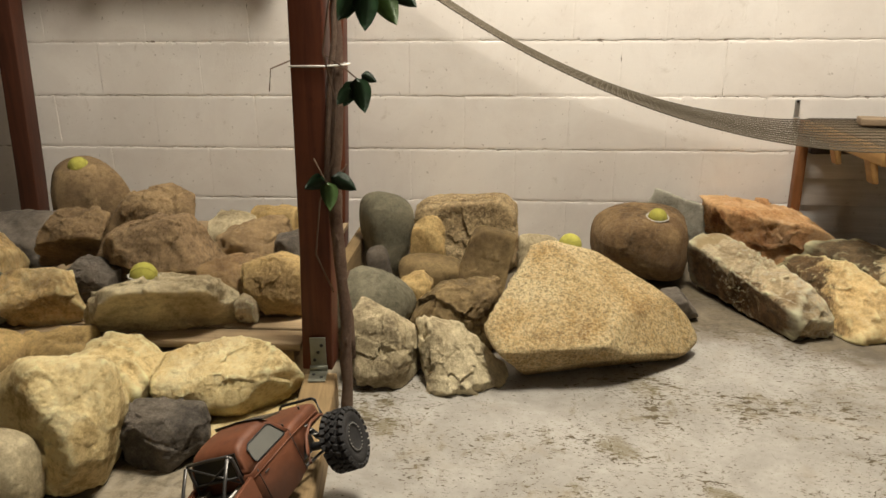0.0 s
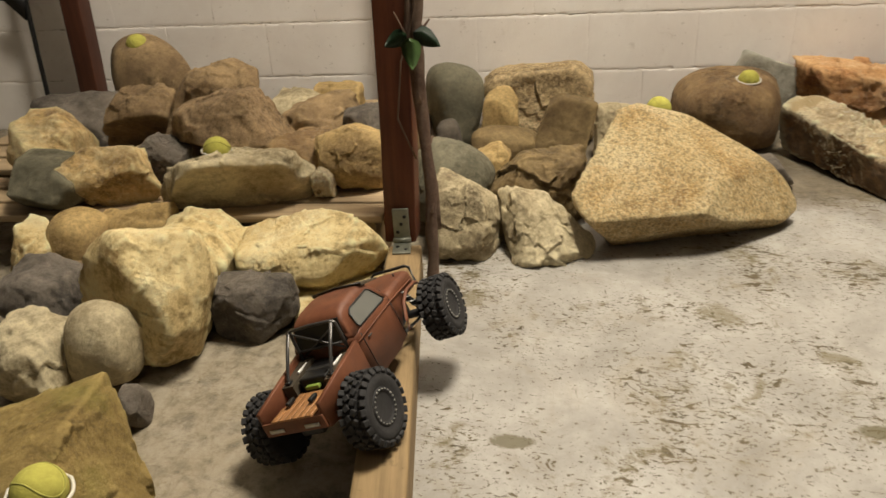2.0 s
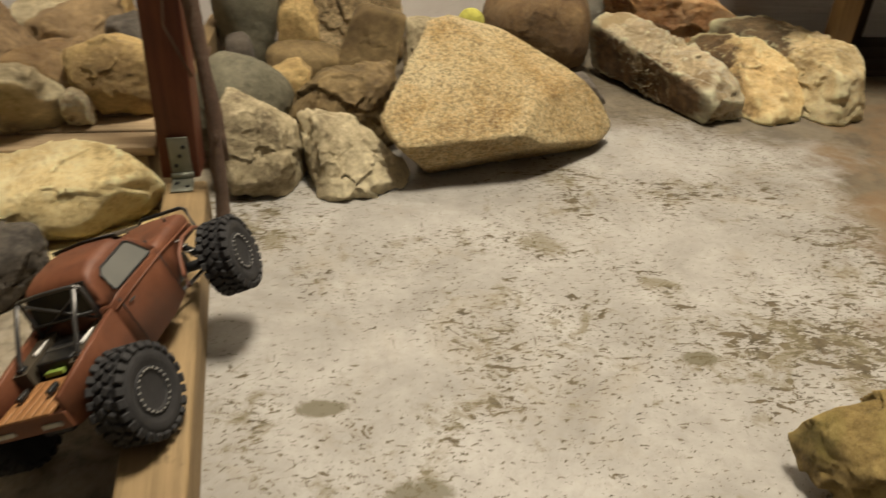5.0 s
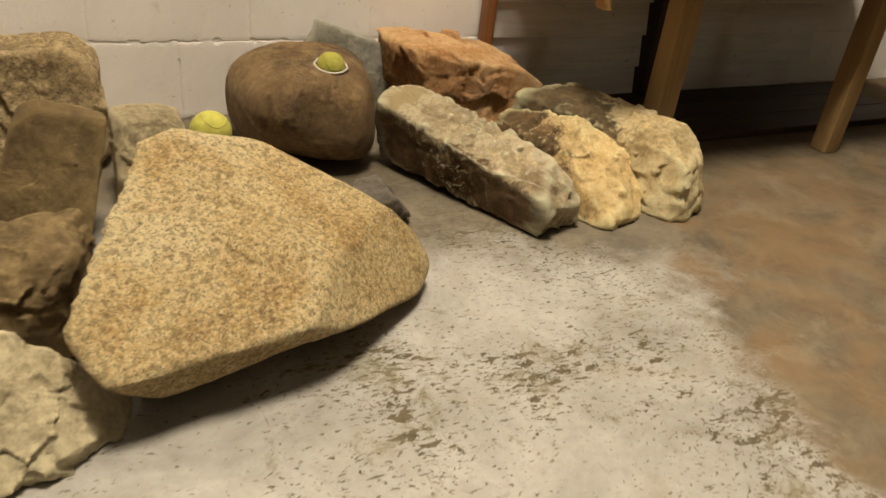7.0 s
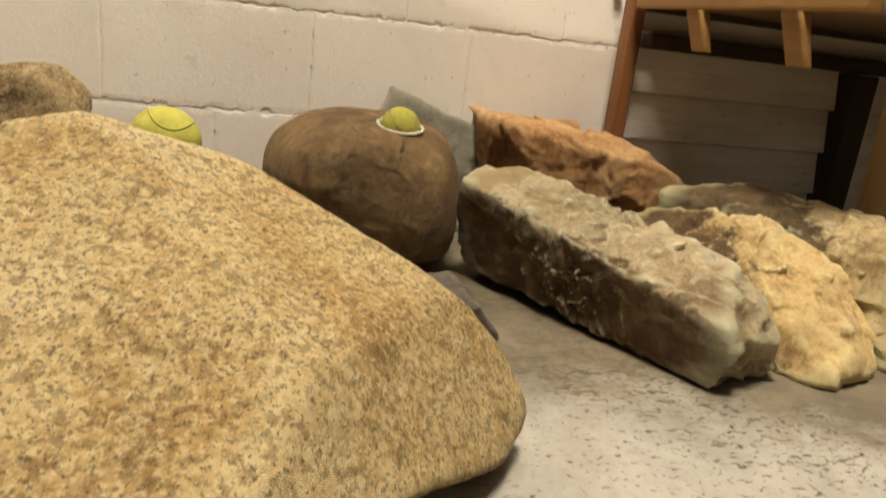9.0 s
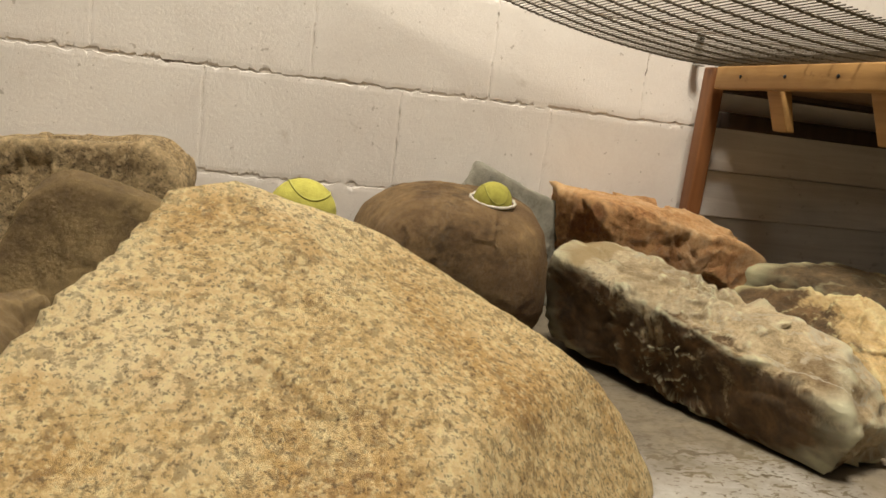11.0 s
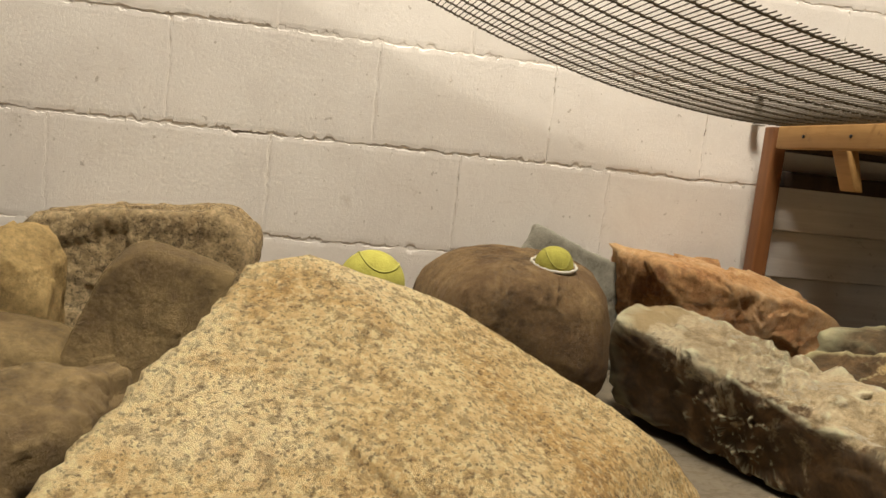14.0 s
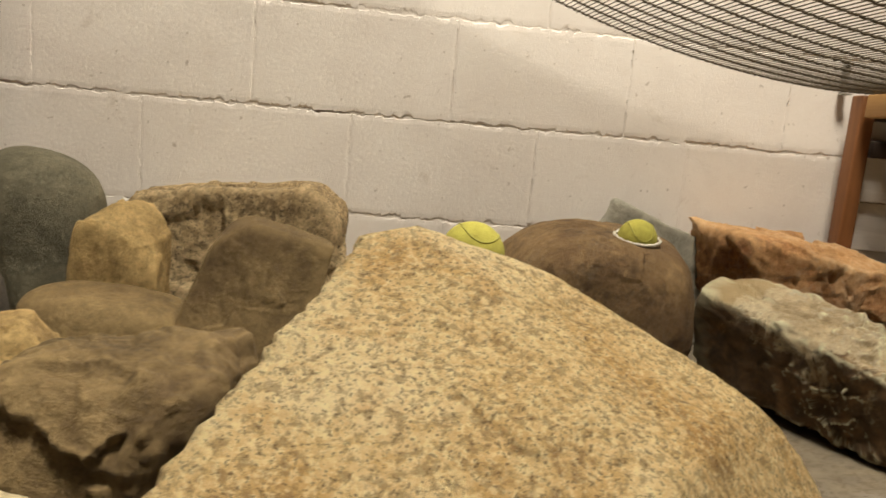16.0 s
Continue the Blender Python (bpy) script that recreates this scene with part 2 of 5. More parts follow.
def make_floor():
    """Chipped white paint on concrete, a brown stain and a bare grey stretch."""
    k = Mat("worn_painted_concrete", 0.55)
    co = k.world_pos()
    x, y = k.axis(co, 0), k.axis(co, 1)
    conc = k.ramp(k.noise(9.0, 8, 0.7, 0.3, co), (0.3, (0.070, 0.054, 0.034)), (0.7, (0.175, 0.140, 0.090)))
    paint = k.ramp(k.noise(5.0, 8, 0.7, 0.4, co), (0.32, (0.23, 0.214, 0.187)), (0.62, (0.372, 0.354, 0.320)))
    paint = k.mix(k.ramp(k.noise(55.0, 6, 0.75, 0.2, co), (0.50, 0.0), (0.72, 0.5)), paint, (0.22, 0.195, 0.155))
    # chips: flakes of two sizes, denser where a broad wear field is high; hairline cracks and drag marks
    wear_glint = k.noise(2.6, 4, 0.6, 0.6, co)
    flakes = k.noise(46.0, 5, 0.62, 0.9, k.stretch(0.62, 1.25, 1.0, co, 0.25))
    tiny = k.noise(130.0, 4, 0.6, 0.6, k.stretch(0.6, 1.3, 1.0, co, 0.5))
    near = k.ramp(k.math("ADD", x, k.math("MULTIPLY", y, -0.35)), (0.45, 0.0), (0.85, 0.012))
    chip = k.ramp(k.math("ADD", near, k.math("ADD", k.math("MULTIPLY", wear_glint, 0.62), k.math("MULTIPLY", flakes, 0.68))), (0.745, 0.0), (0.758, 1.0))
    chip2 = k.ramp(k.math("ADD", near, k.math("ADD", k.math("MULTIPLY", wear_glint, 0.35), k.math("MULTIPLY", tiny, 0.85))), (0.684, 0.0), (0.698, 0.9))
    scratch = k.ramp(k.noise(11.0, 5, 0.6, 0.3, k.stretch(6.0, 0.7, 1.0, co, 0.35)), (0.67, 0.0), (0.72, 0.65))
    lost = k.math("MAXIMUM", k.math("MAXIMUM", chip, chip2), scratch)
    # the paint ends along a line that runs off to the right
    edge = k.math("ADD", k.math("ADD", x, k.math("MULTIPLY", y, -0.35)), k.math("MULTIPLY", k.noise(7.0, 7, 0.7, 0.5, co), 0.55))
    bare = k.ramp(k.math("MULTIPLY", edge, 0.5), (0.515, 0.0), (0.585, 1.0))
    back = k.ramp(k.math("ADD", k.math("MULTIPLY", k.math("ADD", y, k.math("MULTIPLY", x, 0.45)), 0.25), k.math("MULTIPLY", k.noise(6.0, 6, 0.7, 0.5, co), 0.12)), (0.865, 0.0), (0.905, 1.0))
    left = k.ramp(k.math("ADD", x, k.math("MULTIPLY", wear_glint, 0.3)), (0.32, 1.0), (0.40, 0.0))
    none = k.math("MAXIMUM", bare, k.math("MULTIPLY", back, 0.88))
    none = k.math("MAXIMUM", none, k.math("MULTIPLY", left, k.ramp(k.noise(14.0, 6, 0.7, 0.5, co), (0.35, 0.35), (0.6, 0.9))))
    gone = k.math("MAXIMUM", lost, none)
    old = k.ramp(k.noise(30.0, 6, 0.75, 0.3, co), (0.35, (0.048, 0.038, 0.020)), (0.65, (0.130, 0.102, 0.058)))
    col = k.mix(none, k.mix(lost, paint, old), conc)
    tan = k.ramp(k.noise(26.0, 7, 0.75, 0.3, co), (0.36, (0.12, 0.095, 0.058)), (0.52, (0.285, 0.24, 0.165)), (0.70, (0.37, 0.325, 0.245)))
    col = k.mix(k.math("MULTIPLY", left, 0.7), col, tan)
    stain = k.ramp(k.noise(3.1, 6, 0.65, 0.8, k.stretch(1.0, 1.6, 1.0, co)), (0.42, 0.0), (0.60, 1.0))
    col = k.mix(k.math("MULTIPLY", k.math("MULTIPLY", stain, bare), 0.65), col, (0.19, 0.115, 0.055))
    blot = k.ramp(k.math("ADD", k.math("MULTIPLY", k.noise(13.0, 9, 0.78, 0.7, co), 0.7), k.math("MULTIPLY", wear_glint, 0.45)), (0.615, 0.0), (0.68, 0.75))
    col = k.mix(k.math("MULTIPLY", blot, k.math("SUBTRACT", 1.0, none)), col, (0.15, 0.125, 0.070))
    dirt = k.ramp(k.noise(4.3, 7, 0.7, 1.0, co), (0.52, 0.0), (0.72, 0.5))
    col = k.mix(dirt, col, (0.27, 0.225, 0.155))
    # three bare smudges of olive grime
    for sx, sy, rx, ry in ((0.456, 1.701, 0.046, 0.020), (1.052, 1.764, 0.040, 0.020), (0.585, 1.535, 0.050, 0.032)):
        dx = k.math("MULTIPLY", k.math("SUBTRACT", x, sx), 1 / rx)
        dy = k.math("MULTIPLY", k.math("SUBTRACT", y, sy), 1 / ry)
        dd = k.math("ADD", k.math("ADD", k.math("MULTIPLY", dx, dx), k.math("MULTIPLY", dy, dy)), k.math("MULTIPLY", k.noise(40.0, 5, 0.7, 0.5, co), 1.6))
        col = k.mix(k.ramp(k.math("MULTIPLY", dd, 0.5), (0.62, 0.85), (0.86, 0.0)), col, (0.105, 0.088, 0.045))
    hh = k.math("SUBTRACT", k.noise(45.0, 6, 0.7, 0.0, co), k.math("MULTIPLY", gone, 0.7))
    k.bump(hh, 0.35, 0.002)
    return k.done(col, k.ramp(gone, (0.0, 0.48), (1.0, 0.8)))


def plain(name, colour, rough=0.6, metal=0.0, vary=0.15, scale=20.0, bump=0.15):
    k = Mat(name, rough, metal)
    n = k.noise(scale, 6, 0.65, 0.2)
    col = k.ramp(n, (0.3, tuple(c * (1 - vary) for c in colour)), (0.7, tuple(min(1, c * (1 + vary)) for c in colour)))
    if bump:
        k.bump(k.noise(scale * 5, 5, 0.7), bump, 0.0015)
    return k.done(col)


M_wall, M_mortar, M_floor = make_wall_paint(), make_mortar(), make_floor()
# ceiling and room walls are unseen, kept dark to cut bounced light
M_ceiling = plain("dark_ceiling_paint", (0.10, 0.09, 0.078), 0.9, 0, 0.1, 3.0)
M_room = plain("dark_room_paint", (0.055, 0.048, 0.04), 0.85, 0, 0.12, 2.0)
M_felt = plain("tennis_felt", (0.38, 0.355, 0.07), 0.95, 0, 0.18, 60.0, 0.8)
M_glue = plain("white_glue", (0.55, 0.52, 0.44), 0.5)
M_steel = plain("galvanised_steel", (0.42, 0.41, 0.38), 0.45, 0.8, 0.2, 30.0)
M_wire = plain("belt_wire", (0.10, 0.082, 0.056), 0.5, 0.5, 0.25, 40.0)
M_rubber = plain("black_rubber", (0.020, 0.019, 0.019), 0.75, 0, 0.3, 50.0, 0.4)
M_black = plain("black_plastic", (0.012, 0.012, 0.012), 0.4)
M_rust = stone("rust_paint", (0.080, 0.027, 0.013), (0.135, 0.046, 0.021), (0.185, 0.068, 0.032), 30, rough=0.62, bump=0.06, stain=(0.085, 0.036, 0.022), wear_glint=0.25)
M_bed = plain("olive_bed_panel", (0.060, 0.048, 0.032), 0.6)
M_bar = plain("dark_steel_bar", (0.11, 0.105, 0.10), 0.35, 0.7)
M_glass = plain("smoked_window", (0.13, 0.13, 0.115), 0.5, 0, 0.1, 10.0, 0)
M_lime = plain("lime_label", (0.20, 0.28, 0.05), 0.5)
M_orange = plain("orange_sticker", (0.65, 0.10, 0.03), 0.5)
M_zinc = plain("dull_zinc", (0.25, 0.255, 0.205), 0.5, 0.5, 0.25, 30.0)
M_white = plain("white_nylon", (0.75, 0.73, 0.68), 0.5, 0, 0.05)
M_bark = stone("reddish_bark", (0.045, 0.022, 0.014), (0.10, 0.05, 0.03), (0.20, 0.13, 0.085), 70, rough=0.8, bump=0.8, stain=(0.03, 0.015, 0.01))
M_leaf = plain("ivy_leaf", (0.016, 0.038, 0.015), 0.45, 0, 0.35, 30.0)
M_leaf_pale = plain("pale_ivy_leaf", (0.075, 0.13, 0.04), 0.45, 0, 0.3, 30.0)
M_moss = stone("mossy_rock", (0.160, 0.105, 0.028), (0.321, 0.220, 0.068), (0.493, 0.360, 0.127), 50, stain=(0.214, 0.200, 0.032), stain_amount=0.5)
M_seam = plain("ball_seam", (0.32, 0.31, 0.07), 0.9)
M_ochre3 = stone("crusted_ochre_rock", (0.40, 0.25, 0.095), (0.78, 0.555, 0.25), (0.95, 0.80, 0.44), 40, vein=0.15, bump=0.8, stain=(0.140, 0.082, 0.035), stain_amount=0.25, wear_glint=0.6, crust=(-0.85, 0.2, -0.15, 0.012))
M_ochre2 = stone("yellow_brown_rock", (0.36, 0.25, 0.11), (0.76, 0.575, 0.29), (0.95, 0.84, 0.52), 40, vein=0.35, bump=0.9, stain=(0.135, 0.086, 0.040), stain_amount=0.3, wear_glint=0.6, crust=(-0.75, 0.25, 0.1, 0.038))
M_newwood = wood("orange_plank", (0.20, 0.085, 0.028), (0.38, 0.19, 0.075), 0, 0.5, 4.0)
M_greyboard = wood("grey_painted_board", (0.58, 0.56, 0.535), (0.82, 0.80, 0.77), 0, 0.35)


# ---- mesh helpers ----
def part(name, bm, material, parent=None, label="", smooth=True):
    """Links a bmesh as one mesh object under parent."""
    me = bpy.data.meshes.new(name)
    bm.to_mesh(me)
    bm.free()
    me.materials.append(material)
    if smooth:
        me.polygons.foreach_set("use_smooth", [True] * len(me.polygons))
    ob = new(name, me)
    if parent is not None:
        ob.parent = parent
    if label:
        ob["label"] = label
    return ob


def holder(name, m, label, category, group="", kind=""):
    ob = new(name)
    ob.empty_display_size = 0.05
    ob.matrix_world = m
    return tagged(ob, label, category, group, kind)


def box(x0, y0, z0, x1, y1, z1, bevel=0.0, seg=2, bm=None, m=None):
    out = bm or bmesh.new()
    b = bmesh.new()
    bmesh.ops.create_cube(b, size=1.0)
    for v in b.verts:
        v.co = Vector(((x0 + x1) / 2 + v.co.x * (x1 - x0), (y0 + y1) / 2 + v.co.y * (y1 - y0), (z0 + z1) / 2 + v.co.z * (z1 - z0)))
    if bevel:
        bmesh.ops.bevel(b, geom=b.edges[:], offset=bevel, segments=seg, affect="EDGES", profile=0.6)
    if m is not None:
        bmesh.ops.transform(b, matrix=m, verts=b.verts[:])
    return merge(out, b)


def merge(out, b):
    me = bpy.data.meshes.new("tmp")
    b.to_mesh(me)
    b.free()
    out.from_mesh(me)
    bpy.data.meshes.remove(me)
    return out


def tube(points, radius, sides=8, bm=None, radii=None, closed_ends=True):
    """A tube along points."""
    out = bm or bmesh.new()
    rings = []
    pts = [Vector(p) for p in points]
    ref = Vector((0, 0, 1))
    for i, p in enumerate(pts):
        d = (pts[min(i + 1, len(pts) - 1)] - pts[max(i - 1, 0)]).normalized()
        if abs(d.dot(ref)) > 0.95:
            ref = Vector((1, 0, 0)) if abs(d.x) < 0.9 else Vector((0, 1, 0))
        a = d.cross(ref).normalized()
        b = d.cross(a)
        r = radii[i] if radii else radius
        rings.append([out.verts.new(p + (a * math.cos(2 * math.pi * k / sides) + b * math.sin(2 * math.pi * k / sides)) * r) for k in range(sides)])
    for r0, r1 in zip(rings, rings[1:]):
        for k in range(sides):
            out.faces.new((r0[k], r0[(k + 1) % sides], r1[(k + 1) % sides], r1[k]))
    if closed_ends:
        out.faces.new(rings[0][::-1]), out.faces.new(rings[-1])
    return out


def lathe(profile, steps=32, axis="z", bm=None):
    """Turns a profile of (radius, height) round an axis."""
    out = bm or bmesh.new()
    rings = []
    for r, h in profile:
        ring = []
        for k in range(steps):
            a = 2 * math.pi * k / steps
            p = (r * math.cos(a), r * math.sin(a), h)
            if axis == "y":
                p = (p[0], h, p[1])
            ring.append(out.verts.new(p))
        rings.append(ring)
    for r0, r1 in zip(rings, rings[1:]):
        for k in range(steps):
            out.faces.new((r0[k], r0[(k + 1) % steps], r1[(k + 1) % steps], r1[k]))
    out.faces.new(rings[0][::-1]), out.faces.new(rings[-1])
    bmesh.ops.recalc_face_normals(out, faces=out.faces[:])
    return out


def shell_plate(outline, thick):
    """A flat plate with the given outline in x and z."""
    bm = bmesh.new()
    bm.faces.new([bm.verts.new((x, -thick / 2, z)) for x, z in outline])
    bmesh.ops.recalc_face_normals(bm, faces=bm.faces[:])
    bmesh.ops.solidify(bm, geom=bm.faces[:], thickness=thick)
    return bm


# ---- structure ----
WALL_Y = 3.52
wall = part("wall_north", box(-3.6, WALL_Y + 0.0032, -0.1, 4.8, WALL_Y + 0.2, 3.45), M_mortar, None, smooth=False)
tagged(wall, "white painted concrete block wall with cracked mortar joints", "wall", kind="structure")
floor = part("floor", box(-3.6, -3.0, -0.12, 4.8, WALL_Y, 0.0), M_floor, None, smooth=False)
tagged(floor, "concrete floor with chipped white paint and brown stains", "floor", kind="structure")
ceiling = part("ceiling", box(-3.6, -3.0, 3.45, 4.8, WALL_Y + 0.2, 3.55), M_ceiling, None, smooth=False)
tagged(ceiling, "plain dark ceiling out of view, cuts bounced light", "ceiling", kind="structure")
for nm, args in (("wall_south", (-3.6, -3.1, -0.1, 4.8, -3.0, 3.45)), ("wall_west", (-3.7, -3.1, -0.1, -3.6, WALL_Y + 0.2, 3.45)), ("wall_east", (4.8, -3.1, -0.1, 4.9, WALL_Y + 0.2, 3.45))):
    tagged(part(nm, box(*args), M_room, None, smooth=False), "plain dark room wall out of view, cuts bounced light", "wall", kind="structure")


# ---- rocks ----
def facet(s, scale, tilt, step):
    """Broken stone: every cell of a 3D mosaic is a small plane, tilted and set in or out by chance."""
    q = s * scale
    p = noise.voronoi(q)[1][0]
    c = noise.cell_vector(p * 37.0) - Vector((0.5, 0.5, 0.5))
    return tilt * c.dot(q - p) + step * c.x


def rock(label, c, h, mat, turn=0, seed=1, p=8.0, chips=5, rough=0.03, cuts=(), detail=5, planes=None, name="rock", group="rocks of the pile", lump=0.06, tilt=0, under=True, size=0.0):
    """A stone: a solid of planes about c with half sizes h. cuts: slanted faces (degrees from +x towards +z, distance);
    chips: random faces towards the front and back; then broken facets, ledges and grain."""
    rng = random.Random(seed)
    if planes is None:
        hard = p >= 8
        lean = rng.uniform(-0.12, 0.1) if hard else rng.uniform(0.1, 0.3)
        planes = [((1, 0, 0), 1), ((-1, 0, 0), 1), ((0, 1, 0.2), 1), ((rng.uniform(-0.2, 0.2), -1, lean), 1), ((rng.uniform(-0.1, 0.1), rng.uniform(-0.25, -0.05), 1), 1), ((0, 0, -1), 1), ((rng.uniform(-0.3, 0.3), -0.8, -0.6), rng.uniform(0.84, 0.98) if under else 1.35), ((0, 0.7, -0.7), 0.95)]
        planes += [((math.cos(radians(a)), 0, math.sin(radians(a))), d) for a, d in cuts]
        if hard:
            planes.append(((rng.uniform(-0.4, 0.4), -0.72, 0.7), rng.uniform(1.0, 1.15)))
        for i in range(chips):
            n = Vector((rng.gauss(0, 0.6), (-1, -1, 1)[i % 3] * rng.uniform(0.5, 1), rng.gauss(0.15, 0.6))).normalized()
            planes.append((tuple(n), rng.uniform(0.85, 1.12)))
    N = np.array([Vector(n).normalized()[:] for n, _ in planes])
    D = np.array([d for _, d in planes])
    bm = bmesh.new()
    bmesh.ops.create_icosphere(bm, subdivisions=detail, radius=1.0)
    U = np.array([v.co[:] for v in bm.verts])
    p = p if p < 6 else p * 3.2
    S = np.clip(U @ N.T, 0, None) / D
    R = (S ** p).sum(1) ** (-1.0 / p)
    off = Vector((seed * 7.31, seed * 3.17, seed * 5.71))
    size = size or sum(h) / 3
    broken = 0.3 if name == "boulder" else 1.5 if p > 15 else 0.4
    for v, u, r in zip(bm.verts, U, R):
        q = Vector(u) * r
        w = Vector((q.x * h[0], q.y * h[1], q.z * h[2]))
        s = w / size
        warp = s + off + noise.noise_vector(s * 1.7 + off) * 0.08 + noise.noise_vector(s * 7.0 + off) * 0.035
        k = lump * noise.noise(s * 1.4 + off)
        k += rough * broken * (1.1 * facet(warp, 1.5, 2.4, 0.3) + 0.4 * facet(warp, 3.7, 2.2, 0.2) + 0.12 * facet(warp, 9.0, 1.8, 0.4))
        k += rough * 0.18 * noise.fractal(s * 7.0 + off, 0.7, 2.2, 4)
        k += rough * 0.14 * (noise.ridged_multi_fractal(warp * 5.0, 0.8, 2.2, 4, 1.0, 2.0) * 0.5 - 0.7)
        v.co = w + w.normalized() * (k * size)
    ob = part(name, bm, mat, None)
    ob.matrix_world = pose(*c, 0, tilt, turn)
    return tagged(ob, label, "rock", group)


rock("large rounded grey-brown boulder against the wall", (-0.762, 3.02, 0.312), (1, 1, 1), M_brown, 0, 20, 5, 0, 0.030, (), 6, [
    ((0, 0, -1), 0.152), ((-0.93, 0.23, -0.29), 0.167), ((0.37, -0.93, -0.07), 0.152), ((-0.25, 0.89, 0.37), 0.175), ((-0.49, -0.26, 0.83), 0.194), ((0.87, -0.46, 0.18), 0.175), ((-0.3, -0.89, 0.34), 0.176), ((0.29, -0.6, 0.75), 0.179), ((-0.54, 0.42, -0.73), 0.194), ((-0.39, 0.54, 0.75), 0.185), ((-0.91, -0.41, -0.01), 0.139), ((0.2, 0.25, 0.95), 0.156), ((0.56, 0.56, 0.61), 0.176), ((-0.73, -0.45, -0.51), 0.195), ((-0.13, -0.73, -0.67), 0.174), ((0.46, -0.69, -0.55), 0.177), ((0.61, 0.74, 0.29), 0.085)],
    lump=0.03, size=0.142)
rock("flat tapered brown rock on top of the pile", (-0.502, 2.9, 0.273), (1, 1, 1), M_brown, 0, 21, 6, 0, 0.045, (), 6, [
    ((0, 0, -1), 0.113), ((0.14, -0.67, -0.73), 0.141), ((-0.76, 0.63, -0.16), 0.154), ((0.25, 0.91, -0.32), 0.136), ((-0.78, -0.18, -0.6), 0.152), ((0.92, 0.39, -0.07), 0.116), ((0.76, -0.61, -0.22), 0.15), ((-0.77, -0.23, 0.6), 0.12), ((0.23, -0.4, 0.88), 0.143), ((0.42, 0.41, 0.81), 0.138), ((0.24, -0.97, -0.04), 0.128), ((0.26, 0.85, 0.46), 0.142), ((-0.27, 0.1, 0.96), 0.11), ((0.55, 0.55, -0.63), 0.15), ((0.67, -0.67, 0.32), 0.148), ((0.7, -0.02, -0.71), 0.149), ((0.69, -0.24, 0.68), 0.148)],
    lump=0.03, size=0.119)
rock("pinkish tan speckled rock with a humped top", (-0.361, 2.67, 0.264), (1, 1, 1), M_hump, 0, 22, 6, 0, 0.053, (), 6, [
    ((0, 0, -1), 0.104), ((0.43, -0.62, -0.65), 0.174), ((0.02, -0.85, 0.53), 0.14), ((-0.99, 0.1, -0.08), 0.207), ((-0.5, -0.86, 0.02), 0.16), ((0.48, 0.1, 0.87), 0.167), ((0.76, -0.64, -0.1), 0.2), ((0.19, 0.95, 0.26), 0.136), ((-0.21, 0.03, 0.98), 0.093), ((0.78, 0.56, -0.26), 0.19), ((-0.06, -0.14, -0.99), 0.039), ((0.2, 0.88, 0.43), 0.065), ((-0.86, 0.39, 0.34), 0.211), ((0.9, -0.03, 0.43), 0.127), ((0.66, -0.51, 0.55), 0.187), ((-0.87, -0.13, 0.48), 0.156), ((-0.74, -0.54, -0.41), 0.206)],
    lump=0.03, size=0.135)
rock("upright brown rock with a pointed top", (-0.649, 2.68, 0.272), (1, 1, 1), M_brown, 0, 23, 6, 0, 0.045, (), 6, [
    ((-0, -0, -1), 0.112), ((0.2, 0.87, 0.45), 0.079), ((0.15, -0.97, 0.17), 0.114), ((0.12, -0.65, -0.75), 0.041), ((-0.65, -0.4, 0.65), 0.132), ((-0.72, -0.07, -0.69), 0.156), ((-0.17, 0.93, -0.31), 0.054), ((0.93, -0.26, 0.26), 0.138), ((-0.9, -0.15, 0.42), 0.083), ((0.84, 0.48, 0.25), 0.141), ((-0.25, -0.84, 0.49), 0.109), ((0.85, -0.41, -0.33), 0.125), ((0.87, 0.3, -0.4), 0.072), ((0.04, -0.26, 0.97), 0.098), ((-0.35, 0.45, 0.82), 0.104), ((-0.72, -0.66, -0.19), 0.114), ((0.53, -0.68, 0.5), 0.145)],
    lump=0.03, size=0.107)
rock("broad dark grey rock of the pile", (-0.938, 2.78, 0.238), (0.147, 0.1, 0.078), M_dark, 0, 24, 9, 3, 0.045, ())
rock("small dark grey angular rock between larger ones", (-0.516, 2.52, 0.220), (0.063, 0.05, 0.060), M_dark, 0, 25, 14, 3, 0.045, ((136, 1.02), (74, 0.84), (53, 0.79)), 6)
rock("rounded orange-tan rock on a board", (-0.596, 2.4, 0.215), (1, 1, 1), M_ochre, 0, 26, 6, 0, 0.053, (), 6, [
    ((0, -0, -1), 0.069), ((0.33, -0.85, -0.41), 0.079), ((0.05, -0.59, 0.81), 0.081), ((0.94, 0.35, 0.01), 0.148), ((-0.84, 0.04, -0.54), 0.137), ((0.38, 0.88, -0.28), 0.053), ((0.84, 0.28, 0.47), 0.099), ((0.17, -0.98, 0.13), 0.098), ((0.76, -0.61, 0.21), 0.132), ((-0.81, 0.43, 0.4), 0.149), ((-0.88, -0.44, -0.21), 0.15), ((-0.46, -0.58, -0.67), 0.089), ((-0.93, -0.12, 0.36), 0.142), ((-0.01, 0.38, 0.92), 0.069), ((-0.61, -0.53, 0.58), 0.135), ((-0.47, -0.08, 0.88), 0.095), ((0.69, -0.04, -0.72), 0.13)],
    lump=0.03, size=0.094)
rock("rounded green-grey rock of the pile", (-0.733, 2.36, 0.206), (0.099, 0.09, 0.060), M_green, 0, 27, 6, 3, 0.030, ((49, 0.97), (-36, 0.99), (-77, 0.9), (-102, 1.05)))
rock("rounded tan rock on the pile", (-0.841, 2.52, 0.243), (0.085, 0.1, 0.083), M_ochre, 0, 28, 7, 3, 0.045, ((54, 1.07),))
